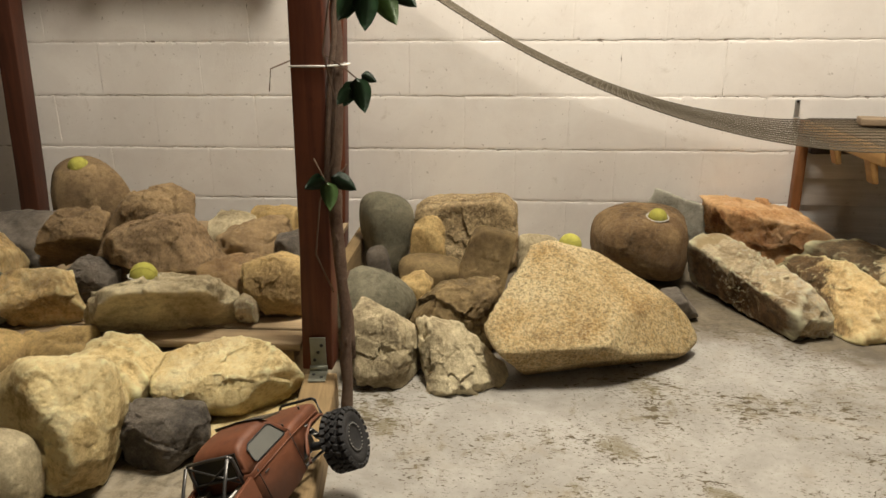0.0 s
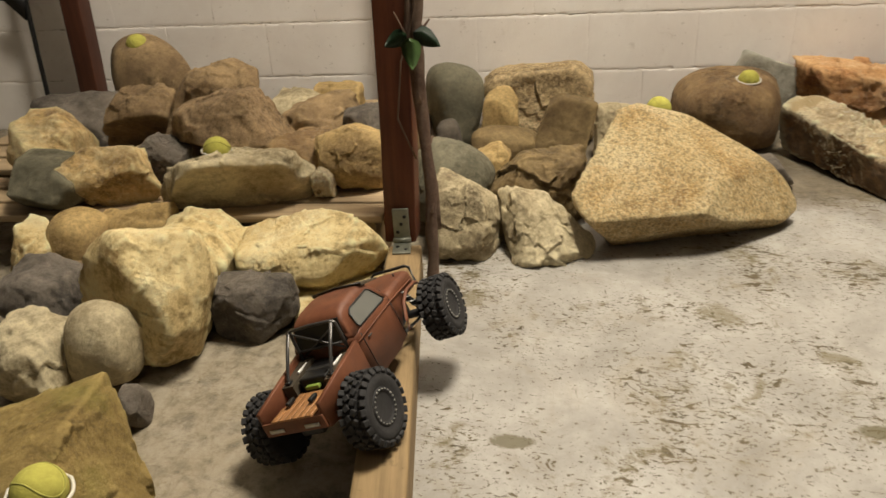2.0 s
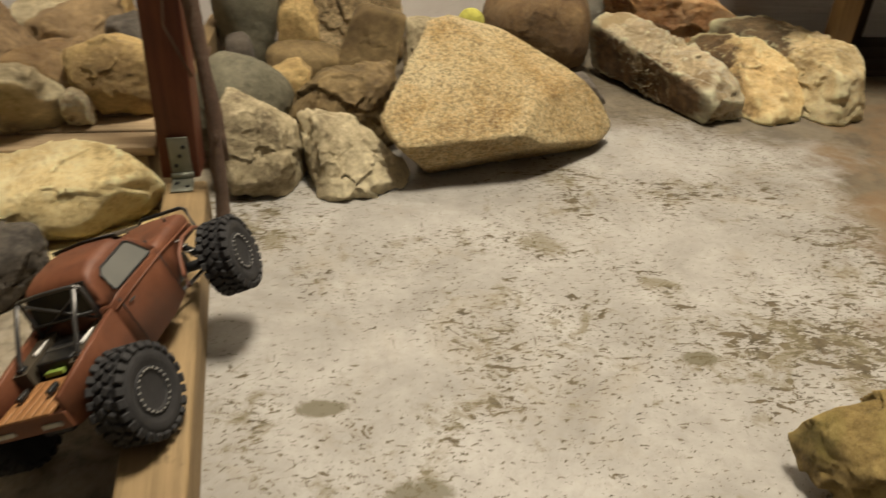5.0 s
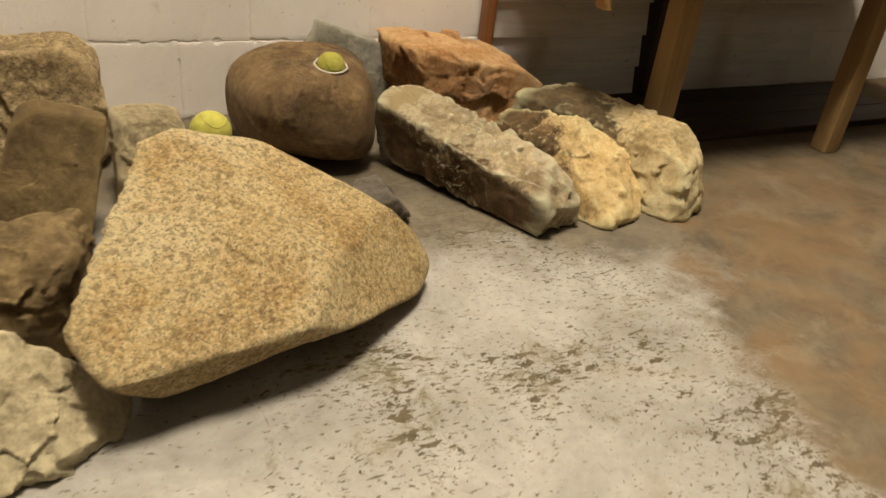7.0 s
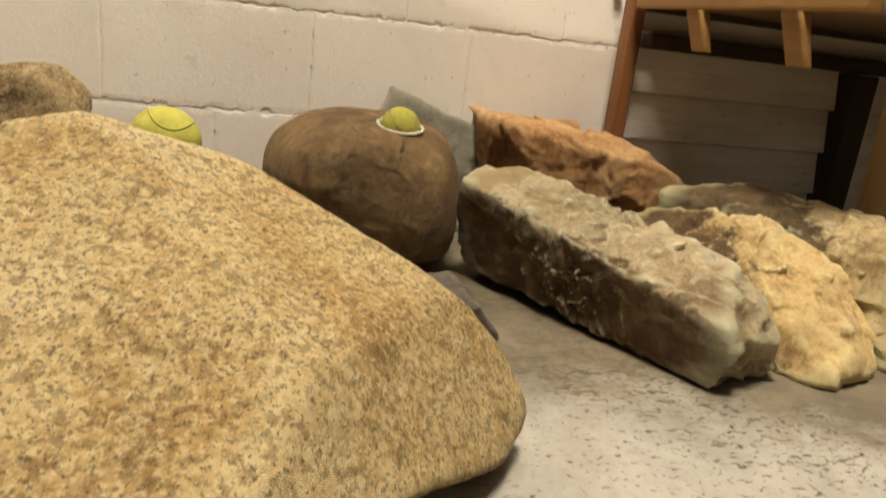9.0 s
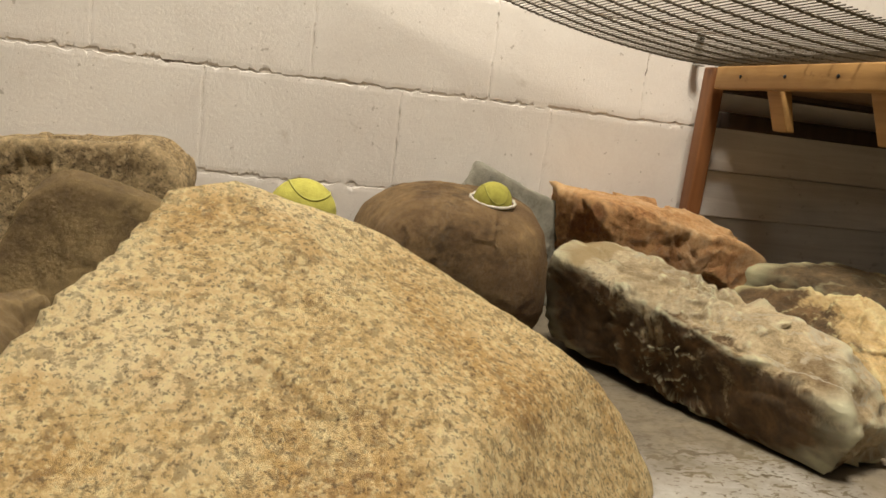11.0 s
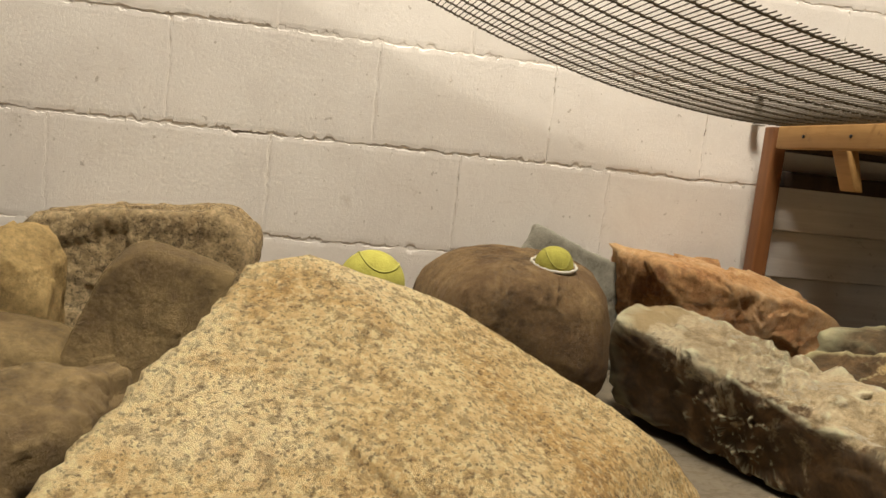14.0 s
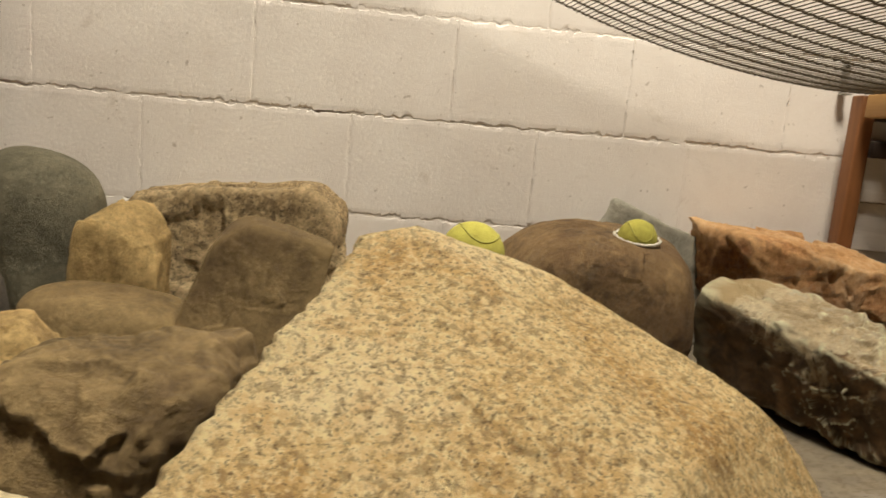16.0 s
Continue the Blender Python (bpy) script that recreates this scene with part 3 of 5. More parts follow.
rock("wide flat grey rock resting on pallet boards", (-0.248, 2.36, 0.200), (1, 1, 1), M_grey, 0, 29, 6, 0, 0.068, (), 6, [
    ((0, 0, -1), 0.09), ((0.25, -0.77, -0.59), 0.043), ((-0.86, -0.01, 0.51), 0.194), ((-0.7, 0.11, -0.7), 0.186), ((-0.13, 0.82, -0.56), 0.129), ((0.81, -0.49, -0.31), 0.128), ((-0.66, 0.28, 0.7), 0.115), ((0.91, 0.41, 0.06), 0.197), ((-0.51, -0.83, 0.21), 0.153), ((0.31, -0.54, 0.78), 0.148), ((0.87, -0.28, -0.4), 0.191), ((-0.08, 0.2, 0.98), 0.081), ((0.66, 0.53, -0.53), 0.166), ((0.88, 0.09, 0.47), 0.178), ((-0.95, -0.21, -0.22), 0.169), ((-0.23, -0.28, -0.93), 0.081), ((0.17, 0.69, 0.7), 0.105)],
    lump=0.03, size=0.131)
rock("low dark brown rock behind the wide flat rock", (-0.120, 2.57, 0.200), (0.100, 0.075, 0.058), M_umber, 8, 145, 9, 4, 0.05, (), 5)
rock("flat grey rock lying by the wall", (-0.325, 3.1, 0.172), (0.068, 0.09, 0.072), M_grey, 0, 30, 8, 3, 0.045, ((72, 0.99),))
rock("reddish brown lumpy rock of the pile", (-0.193, 2.95, 0.182), (0.112, 0.09, 0.082), M_brown, 0, 31, 8, 3, 0.060, ((113, 0.93), (23, 1.15)))
rock("small flat tan rock by the wall", (-0.207, 3.2, 0.171), (0.086, 0.07, 0.071), M_tan, 0, 32, 8, 3, 0.045, ())
rock("dark grey rock behind the post", (-0.035, 2.9, 0.177), (0.074, 0.08, 0.077), M_dark, 0, 33, 8, 3, 0.045, ((107, 0.98),))
rock("angular tan rock beside the post", (0.008, 2.5, 0.227), (1, 1, 1), M_tan, 0, 34, 6, 0, 0.045, (), 6, [
    ((0, 0, -1), 0.072), ((-0.19, -0.54, 0.82), 0.085), ((-0.57, -0.38, -0.73), 0.08), ((0.3, 0.82, 0.48), 0.1), ((-0.94, -0.35, 0.04), 0.083), ((0.47, -0.86, 0.21), 0.106), ((0.36, 0.2, 0.91), 0.081), ((-0.32, 0.22, 0.92), 0.075), ((0.8, 0.3, -0.52), 0.113), ((-0.09, 0.83, -0.55), 0.096), ((0.49, -0.42, 0.77), 0.113), ((0.99, -0.08, -0.12), 0.109), ((0.88, 0.47, 0.08), 0.118), ((0.08, -0.83, -0.56), 0.09), ((-0.4, -0.86, -0.31), 0.099), ((-0.21, 0.94, 0.27), 0.106), ((-0.03, -0.92, 0.38), 0.093)],
    lump=0.03, size=0.085)
rock("small brown rock with white patches", (-0.039, 2.4, 0.195), (0.025, 0.03, 0.040), M_vein, 0, 35, 8, 3, 0.075, ((118, 0.95), (65, 0.85)))
rock("round grey-tan rock on the floor", (-0.579, 2.17, 0.113), (0.086, 0.08, 0.113), M_tan, 0, 36, 5, 3, 0.038, ((137, 1.11), (108, 1.02), (64, 1.0), (14, 1.05), (-164, 0.82)))
rock("rounded cream rock behind the tall one", (-0.262, 2.15, 0.1), (0.097, 0.09, 0.102), M_cream, 0, 37, 7, 3, 0.068, ((110, 1.11), (69, 0.96), (50, 0.97), (-13, 0.88)))
rock("low flat tan rock in front of the boards", (-0.461, 2.22, 0.091), (0.093, 0.06, 0.091), M_tan, 0, 38, 8, 3, 0.060, ((102, 1.08), (-169, 0.81)))
rock("tall cream limestone rock with a flat top", (-0.262, 1.955, 0.113), (1, 1, 1), M_cream, 0, 39, 6, 0, 0.032, (), 6, [
    ((0, 0, -1), 0.113), ((-0.5, -0.69, 0.52), 0.155), ((0, 0.4, 0.92), 0.142), ((-0.81, -0.48, -0.33), 0.151), ((0.87, -0.47, 0.14), 0.134), ((0.97, 0.1, 0.24), 0.138), ((-0.27, 0.83, 0.48), 0.128), ((0.62, 0.76, 0.2), 0.104), ((-0.06, -0.8, -0.6), 0.135), ((0.38, -0.65, 0.66), 0.143), ((-0.7, 0.13, 0.7), 0.173), ((0.69, -0.49, -0.53), 0.128), ((-0.99, -0.09, 0.14), 0.147), ((-0.23, 0.85, -0.48), 0.114), ((-0.34, -0.94, 0.09), 0.106), ((0.93, 0.18, -0.31), 0.094), ((-0.85, 0.52, -0.12), 0.131)],
    lump=0.03, size=0.11)
rock("bright cream limestone rock with a rugged face", (-0.045, 2.2, 0.112), (1, 1, 1), M_cream, 0, 40, 6, 0, 0.045, (), 6, [
    ((0, 0, -1), 0.07), ((-0.27, 0.55, 0.79), 0.079), ((0.68, -0.65, -0.34), 0.13), ((-0.77, 0.54, 0.35), 0.158), ((-0.74, -0.66, 0.13), 0.163), ((0.69, 0.51, 0.5), 0.151), ((0, -0.85, -0.53), 0.109), ((-0.64, 0.69, -0.33), 0.156), ((-0.73, -0.17, 0.67), 0.123), ((0, -0.28, 0.96), 0.064), ((0.75, -0.17, 0.63), 0.159), ((0.37, 0.87, -0.31), 0.126), ((-0.38, -0.72, -0.58), 0.132), ((0.16, -0.91, 0.37), 0.103), ((-0.88, -0.01, -0.48), 0.11), ((0.72, 0.11, -0.68), 0.166), ((0.3, 0.88, 0.37), 0.083)],
    lump=0.03, size=0.11)
rock("dark grey angular rock on the floor", (-0.135, 2.035, 0.055), (1, 1, 1), M_dark, 0, 41, 10, 0, 0.04, (), 6, [
    ((0, 0, -1), 0.055), ((0.67, -0.2, -0.72), 0.095), ((0.24, 0.1, 0.97), 0.094), ((-0.63, -0.4, -0.66), 0.097), ((-0.05, -0.11, 0.99), 0.065), ((0.36, -0.42, 0.83), 0.09), ((0.58, -0.81, 0.03), 0.094), ((-0.86, -0.49, -0.15), 0.066), ((0.04, 0.71, -0.7), 0.073), ((-0.98, 0.06, 0.18), 0.058), ((0.18, -0.82, 0.55), 0.083), ((0.84, 0.54, -0.04), 0.108), ((-0.52, -0.77, 0.37), 0.077), ((-0.23, -0.97, -0.11), 0.065), ((0.16, 0.98, -0.09), 0.073), ((-0, 0.63, 0.78), 0.067), ((0.95, -0.08, 0.31), 0.123)],
    lump=0.03, size=0.11)
rock("flat cream slab wedged under the rugged cream rock", (0.055, 2.125, 0.032), (0.112, 0.075, 0.017), M_cream, 26, 42, 10, 3, 0.06, (), tilt=-3)
rock("flat cream rock lying on the floor", (0.045, 2.150, 0.009), (0.095, 0.05, 0.010), M_cream, 22, 142, 10, 3, 0.06, (), 4)
rock("small flat brown pebble on the floor", (0.035, 2.026, 0.005), (0.017, 0.011, 0.005), M_brown, 12, 143, 8, 2, 0.05, (), 3)
rock("small green-grey pebble beside the floor beam", (0.128, 2.091, 0.010), (0.013, 0.012, 0.010), M_green, 0, 144, 6, 2, 0.05, (), 3)
rock("smooth rounded grey-brown rock on the floor", (-0.319, 1.82, 0.088), (1, 1, 1), M_grey, 0, 43, 5, 0, 0.030, (), 6, [
    ((0, -0, -1), 0.088), ((-0.06, -0.99, -0.08), 0.082), ((0.99, 0.1, -0.09), 0.066), ((0.16, -0.63, -0.76), 0.087), ((-0.41, 0.58, 0.7), 0.115), ((0.5, 0.38, 0.78), 0.103), ((-0.93, -0.33, 0.14), 0.071), ((-0.24, 0.08, 0.97), 0.096), ((-0.61, -0.74, 0.27), 0.098), ((0.18, -0.84, 0.51), 0.096), ((0.44, 0.87, 0.23), 0.097), ((0.01, 1, 0.04), 0.031), ((-0.04, 0.58, -0.81), 0.071), ((-0.84, 0.48, 0.23), 0.094), ((-0.63, 0.24, -0.74), 0.108), ((0.72, -0.58, -0.37), 0.099), ((0.82, -0.26, 0.52), 0.11)],
    lump=0.03, size=0.083)
rock("cream coloured rock of the pile", (-0.644, 2.12, 0.090), (0.051, 0.08, 0.090), M_cream, 0, 44, 8, 3, 0.060, ((64, 1.1),))
rock("rounded dark grey rock on the floor", (-0.545, 1.98, 0.081), (0.069, 0.08, 0.081), M_dark, 0, 45, 7, 3, 0.045, ((76, 0.97), (30, 1.09)))
rock("small brown rock between larger ones", (-0.512, 2.04, 0.065), (0.036, 0.04, 0.065), M_brown, 0, 46, 8, 3, 0.045, ())
rock("brown-grey rock with pale marks", (-0.433, 1.78, 0.074), (0.073, 0.08, 0.074), M_grey, 0, 47, 9, 3, 0.060, ((65, 0.98), (17, 0.83)))
rock("large angular tan rock with a sloping flat top", (-0.25, 1.48, 0.09), (1, 1, 1), M_moss, 0, 48, 10, 0, 0.03, (), 6, [
    ((-0, -0, -1), 0.09), ((-0.88, -0.37, 0.29), 0.164), ((0.22, -0.88, -0.42), 0.159), ((0.36, -0.37, 0.86), 0.145), ((0.88, 0.19, 0.44), 0.136), ((-0.23, 0.06, 0.97), 0.083), ((-0.06, -0.7, 0.71), 0.135), ((0.75, 0.66, 0.02), 0.147), ((-0.4, 0.71, 0.57), 0.117), ((0.6, -0.47, -0.65), 0.169), ((0.02, -0.98, 0.22), 0.136), ((-0.16, 0.98, -0.06), 0.134), ((0.7, 0.71, -0.08), 0.153), ((-0.9, 0.43, -0.04), 0.159), ((0.84, -0.55, -0.04), 0.171), ((-0.71, -0.61, -0.35), 0.178), ((-0.67, 0.25, -0.7), 0.148)],
    lump=0.03, size=0.13)
rock("small dark rock on the bare floor", (-0.209, 1.7, 0.040), (0.019, 0.03, 0.040), M_dark, 0, 49, 9, 3, 0.045, ((43, 1.05),))
rock("tall rounded green-grey rock by the wall", (0.208, 3.2, 0.154), (1, 1, 1), M_green, 0, 50, 5.5, 0, 0.038, (), 6, [
    ((0, 0, -1), 0.154), ((-0.7, 0.52, 0.49), 0.169), ((0.45, 0.38, 0.81), 0.157), ((-0.75, 0.45, -0.49), 0.137), ((-0.57, -0.42, -0.7), 0.165), ((0.89, 0.01, 0.46), 0.166), ((0.67, -0.72, -0.17), 0.113), ((0.31, 0.79, 0.53), 0.128), ((-0.4, -0.9, -0.2), 0.121), ((-0.71, -0.55, 0.44), 0.153), ((-0.88, -0.47, -0.07), 0.086), ((0.96, 0.16, -0.25), 0.082), ((0.35, -0.79, 0.5), 0.158), ((-0.61, 0.78, -0.11), 0.116), ((-0.11, -0.17, 0.98), 0.169), ((0.05, -0.97, 0.24), 0.116), ((0.82, 0.52, 0.25), 0.117)],
    lump=0.03, size=0.113)
rock("small round dark rock in the pile", (0.203, 2.98, 0.094), (0.049, 0.05, 0.094), M_dark, 0, 51, 4, 2, 0.030, ((106, 1.02), (32, 1.03), (-163, 0.74)))
rock("large blocky tan rock with a flat top", (0.491, 3.33, 0.144), (1, 1, 1), M_speckle, 0, 52, 8, 0, 0.045, (), 6, [
    ((1, 0.03, 0.06), 0.18), ((-1, 0.03, -0.05), 0.196), ((0.26, 0.91, 0.32), 0.097), ((-0, -1, 0.05), 0.11), ((-0.12, 0.02, 0.99), 0.122), ((-0, -0, -1), 0.144), ((0.68, -0.15, 0.72), 0.19), ((-0.75, -0.09, 0.66), 0.188), ((0.2, -0.69, 0.69), 0.182), ((0.78, -0.62, 0), 0.198), ((-0.79, -0.61, -0.01), 0.195), ((0.64, -0.43, -0.64), 0.217), ((-0.64, -0.43, -0.64), 0.217), ((0.4, 0.6, 0.7), 0.204), ((-0.49, 0.57, 0.66), 0.194)],
    lump=0.03, size=0.146)
rock("small rounded tan rock in the pile", (0.359, 3.08, 0.133), (0.062, 0.05, 0.113), M_tan, 0, 53, 7, 3, 0.045, ((167, 0.88), (109, 0.99), (41, 1.14)))
rock("low rounded tan rock in the pile", (0.370, 2.95, 0.084), (0.117, 0.07, 0.084), M_olive, 0, 54, 5, 3, 0.030, ((132, 1.16), (79, 0.98), (-168, 0.84)))
rock("olive-brown rock with a beaked top", (0.537, 2.95, 0.130), (1, 1, 1), M_olive, 0, 55, 8, 0, 0.022, (), 6, [
    ((0.96, 0.24, -0.14), 0.112), ((-1, 0, 0), 0.133), ((0.14, 0.97, 0.2), 0.054), ((-0.06, -0.97, 0.23), 0.037), ((0.15, -0.23, 0.96), 0.123), ((0, 0, -1), 0.13), ((0.68, -0.22, 0.7), 0.179), ((-0.69, -0.2, 0.69), 0.171), ((0.2, -0.69, 0.69), 0.151), ((0.97, -0.03, -0.24), 0.102), ((-0.8, -0.6, 0), 0.142), ((0.64, -0.43, -0.64), 0.173), ((-0.64, -0.43, -0.64), 0.173), ((0.43, 0.45, 0.79), 0.138), ((-0.4, 0.6, 0.7), 0.166), ((-0.94, 0.13, 0.31), 0.051), ((-0.5, -0.31, 0.81), 0.091), ((0.97, 0, -0.25), 0.143)],
    lump=0.03, size=0.116)
rock("wide rounded grey rock behind the branch", (0.260, 2.6, 0.117), (1, 1, 1), M_green, 0, 56, 5.5, 0, 0.038, (), 6, [
    ((0, 0, -1), 0.117), ((-0.57, -0.49, -0.66), 0.151), ((-0.06, -0.23, 0.97), 0.135), ((0.78, -0.3, -0.54), 0.136), ((0.4, 0.92, 0.02), 0.119), ((-0.8, -0.33, 0.49), 0.139), ((0.76, -0.24, 0.6), 0.136), ((0.58, -0.7, 0.41), 0.14), ((-0.46, 0.52, 0.72), 0.152), ((0.19, 0.65, 0.73), 0.118), ((-0.92, 0.33, 0.21), 0.122), ((0.21, -0.92, -0.32), 0.125), ((0.62, 0.34, 0.71), 0.118), ((-0.46, -0.85, 0.27), 0.138), ((0.92, -0.11, -0.38), 0.108), ((-0.15, 0.76, -0.64), 0.128), ((-0.69, 0.59, -0.42), 0.134)],
    lump=0.03, size=0.111)
rock("small tan rock in the pile", (0.365, 2.72, 0.086), (0.048, 0.04, 0.086), M_tan, 0, 57, 8, 3, 0.045, ((107, 1.11), (57, 1.17), (-13, 0.81)))
rock("brown-tan layered rock in the pile", (0.491, 2.62, 0.102), (1, 1, 1), M_olive, 0, 58, 6, 0, 0.068, (), 6, [
    ((0, 0, -1), 0.102), ((-0.51, -0.85, -0.12), 0.125), ((0.5, -0.86, -0.11), 0.109), ((0.75, 0.58, -0.32), 0.134), ((-0.96, 0.27, -0.1), 0.141), ((0.04, -0.93, 0.37), 0.103), ((-0.15, 0.34, 0.93), 0.088), ((0.6, 0.79, 0.12), 0.135), ((0.96, -0.1, 0.26), 0.13), ((-0.77, -0.12, -0.63), 0.139), ((0.69, -0.24, -0.68), 0.136), ((-0.08, -0.88, -0.48), 0.1), ((-0.75, -0.06, 0.66), 0.099), ((-0.41, 0.91, -0.05), 0.112), ((0.09, -0.25, 0.96), 0.105), ((-0.55, 0.49, 0.67), 0.09), ((-0.75, -0.58, 0.31), 0.132)],
    lump=0.03, size=0.104)
rock("upright angular grey-tan rock on the floor", (0.3, 2.42, 0.1), (1, 1, 1), M_grey, 0, 59, 12, 0, 0.055, (), 6, [
    ((0.15, -0.48, 0.86), 0.081), ((-0.01, -0.92, 0.38), 0.064), ((0.01, -0.94, -0.34), 0.103), ((0.98, -0.16, 0.11), 0.082), ((-0.98, -0.16, -0.12), 0.072), ((0.74, -0.05, 0.67), 0.079), ((-0.85, 0.09, 0.51), 0.097), ((0.04, 0.98, 0.22), 0.064), ((0, 0, -1), 0.1), ((0.31, 0.11, 0.94), 0.086), ((0.87, -0.49, -0.07), 0.094), ((-0.59, -0.8, 0.1), 0.089)],
    lump=0.03, size=0.11)
rock("wedge-shaped grey-tan rock on the floor", (0.5, 2.43, 0.05), (1, 1, 1), M_grey, 0, 60, 12, 0, 0.06, (), 6, [
    ((0.13, -0.36, 0.92), 0.077), ((0.67, -0.31, 0.67), 0.063), ((0, -0.8, 0.6), 0.07), ((-0.96, -0.08, -0.27), 0.083), ((0.14, -0.83, -0.54), 0.11), ((0.91, 0.41, 0.06), 0.132), ((0.2, 0.95, 0.26), 0.05), ((-0, 0, -1), 0.05), ((0.53, -0.82, -0.21), 0.115), ((-0.72, -0.6, 0.34), 0.083), ((-0.77, -0.01, 0.64), 0.145)],
    lump=0.03, size=0.11)
rock("grey rock behind the granite boulder", (0.742, 3.1, 0.087), (0.070, 0.1, 0.087), M_grey, 0, 61, 8, 3, 0.045, ((73, 0.99),))
rock("large round brown boulder with a shallow crack", (1.092, 3.235, 0.137), (1, 1, 1), M_umber, 0, 62, 5.5, 0, 0.04, (), 6, [
    ((0.99, -0.15, 0.08), 0.188), ((-1, -0.02, -0.05), 0.143), ((0.04, 0.98, 0.17), 0.208), ((-0.05, -0.99, 0.12), 0.177), ((0.11, -0.07, 0.99), 0.118), ((-0, 0, -1), 0.138), ((0.68, -0.14, 0.72), 0.23), ((-0.51, -0.03, 0.86), 0.129), ((0.12, -0.7, 0.71), 0.226), ((0.81, -0.58, 0.07), 0.226), ((-0.8, -0.6, -0), 0.22), ((0.64, -0.38, -0.67), 0.274), ((-0.63, -0.43, -0.64), 0.231), ((0.29, 0.59, 0.75), 0.248), ((-0.24, 0.54, 0.81), 0.19), ((0.65, 0.16, -0.74), 0.223), ((-0.71, -0.02, -0.71), 0.205), ((-0.34, -0.53, -0.78), 0.133)],
    lump=0.03, size=0.162)
rock("blue-grey slate slab leaning by the wall", (1.285, 3.44, 0.14), (1, 1, 1), M_blue, 0, 63, 16, 0, 0.03, (), 6, [
    ((1, -0.03, 0.04), 0.114), ((-1, 0, -0.04), 0.126), ((-0.01, 0.93, 0.36), 0.025), ((0.04, -1, 0.02), 0.037), ((0.12, -0.08, 0.99), 0.144), ((0, 0, -1), 0.142), ((0.36, 0.13, 0.92), 0.1), ((0.8, 0, 0.6), 0.154), ((-0.92, 0.06, 0.38), 0.147), ((0.2, -0.69, 0.69), 0.151), ((-0.95, 0, -0.32), 0.143)],
    lump=0.03, size=0.101)
rock("red sandstone rock with a long sloping top", (1.6, 3.36, 0.125), (1, 1, 1), M_red, 0, 64, 12, 0, 0.06, (), 6, [
    ((1, 0, 0), 0.235), ((-0.88, 0.41, -0.23), 0.212), ((0.16, 0.99, 0.06), 0.101), ((-0.05, -1, -0.07), 0.11), ((0.09, 0.05, 0.99), 0.112), ((0, 0, -1), 0.128), ((0.5, 0.03, 0.86), 0.117), ((0.83, -0.05, 0.55), 0.17), ((0.91, 0, 0.41), 0.21), ((0.69, -0.2, 0.69), 0.235), ((-0.59, -0.22, 0.77), 0.238), ((0.14, -0.33, 0.94), 0.117), ((0.77, -0.63, 0.02), 0.24), ((-0.92, -0.3, -0.27), 0.186), ((0.64, -0.43, -0.64), 0.236), ((-0.64, -0.43, -0.64), 0.236), ((0.4, 0.6, 0.7), 0.212), ((-0.3, 0.58, 0.76), 0.223)],
    lump=0.03, size=0.158)
rock("small dark flat rock on the floor", (1.168, 2.86, 0.046), (0.062, 0.05, 0.046), M_dark, 0, 65, 10, 3, 0.045, ((106, 0.97), (32, 0.5), (-66, 1.01), (-115, 0.8)))

rock("long dark grey rock with pale veins on the floor", (1.405, 2.935, 0.075), (1, 1, 1), M_vein, 0, 90, 18, 0, 0.10, (), 6, [
    ((-0.13, -0.17, 0.98), 0.087), ((-0.9, -0.39, -0.2), 0.057), ((0.88, 0.36, 0.31), 0.081), ((0.28, -0.88, -0.38), 0.247), ((-0.46, 0.87, -0.16), 0.241), ((0, 0, -1), 0.075), ((0.73, 0.15, 0.66), 0.108), ((-0.44, -0.35, 0.83), 0.088), ((-0.36, -0.11, -0.93), 0.072), ((0.39, -0.68, 0.62), 0.207), ((-0.34, -0.93, 0.1), 0.222), ((0.92, -0.35, 0.2), 0.224), ((-0.2, 0.38, 0.9), 0.202), ((-0.89, 0.45, 0.11), 0.237)],
    lump=0.02, size=0.07)
rock("long ochre and brown rock on the floor", (1.645, 2.915, 0.066), (1, 1, 1), M_ochre3, 0, 91, 14, 0, 0.075, (), 6, [
    ((-0.14, -0.52, 0.84), 0.089), ((-0.91, -0.3, 0.28), 0.072), ((0.76, 0.55, 0.34), 0.069), ((0.28, -0.95, 0.1), 0.216), ((-0.27, 0.94, 0.21), 0.187), ((0, 0, -1), 0.066), ((0.71, 0.15, 0.69), 0.108), ((-0.51, -0.15, 0.85), 0.081), ((0.4, -0.66, 0.64), 0.145), ((-0.55, -0.83, 0.09), 0.187), ((0.81, -0.48, -0.35), 0.195)],
    lump=0.02, size=0.07)
rock("long yellow-brown rock with a blunt end", (1.815, 2.905, 0.086), (1, 1, 1), M_ochre2, 0, 92, 16, 0, 0.07, (), 6, [
    ((-0.12, -0.05, 0.99), 0.099), ((-0.92, -0.38, 0.1), 0.088), ((0.96, 0.28, 0.05), 0.073), ((0.34, -0.93, 0.15), 0.212), ((0.11, 0.99, 0.07), 0.217), ((0, 0, -1), 0.086), ((0.74, 0.26, 0.63), 0.107), ((-0.42, -0.2, 0.88), 0.101), ((0.22, -0.55, 0.81), 0.156), ((-0.5, -0.87, 0.03), 0.19), ((0.82, -0.51, 0.25), 0.178)],
    lump=0.02, size=0.07)

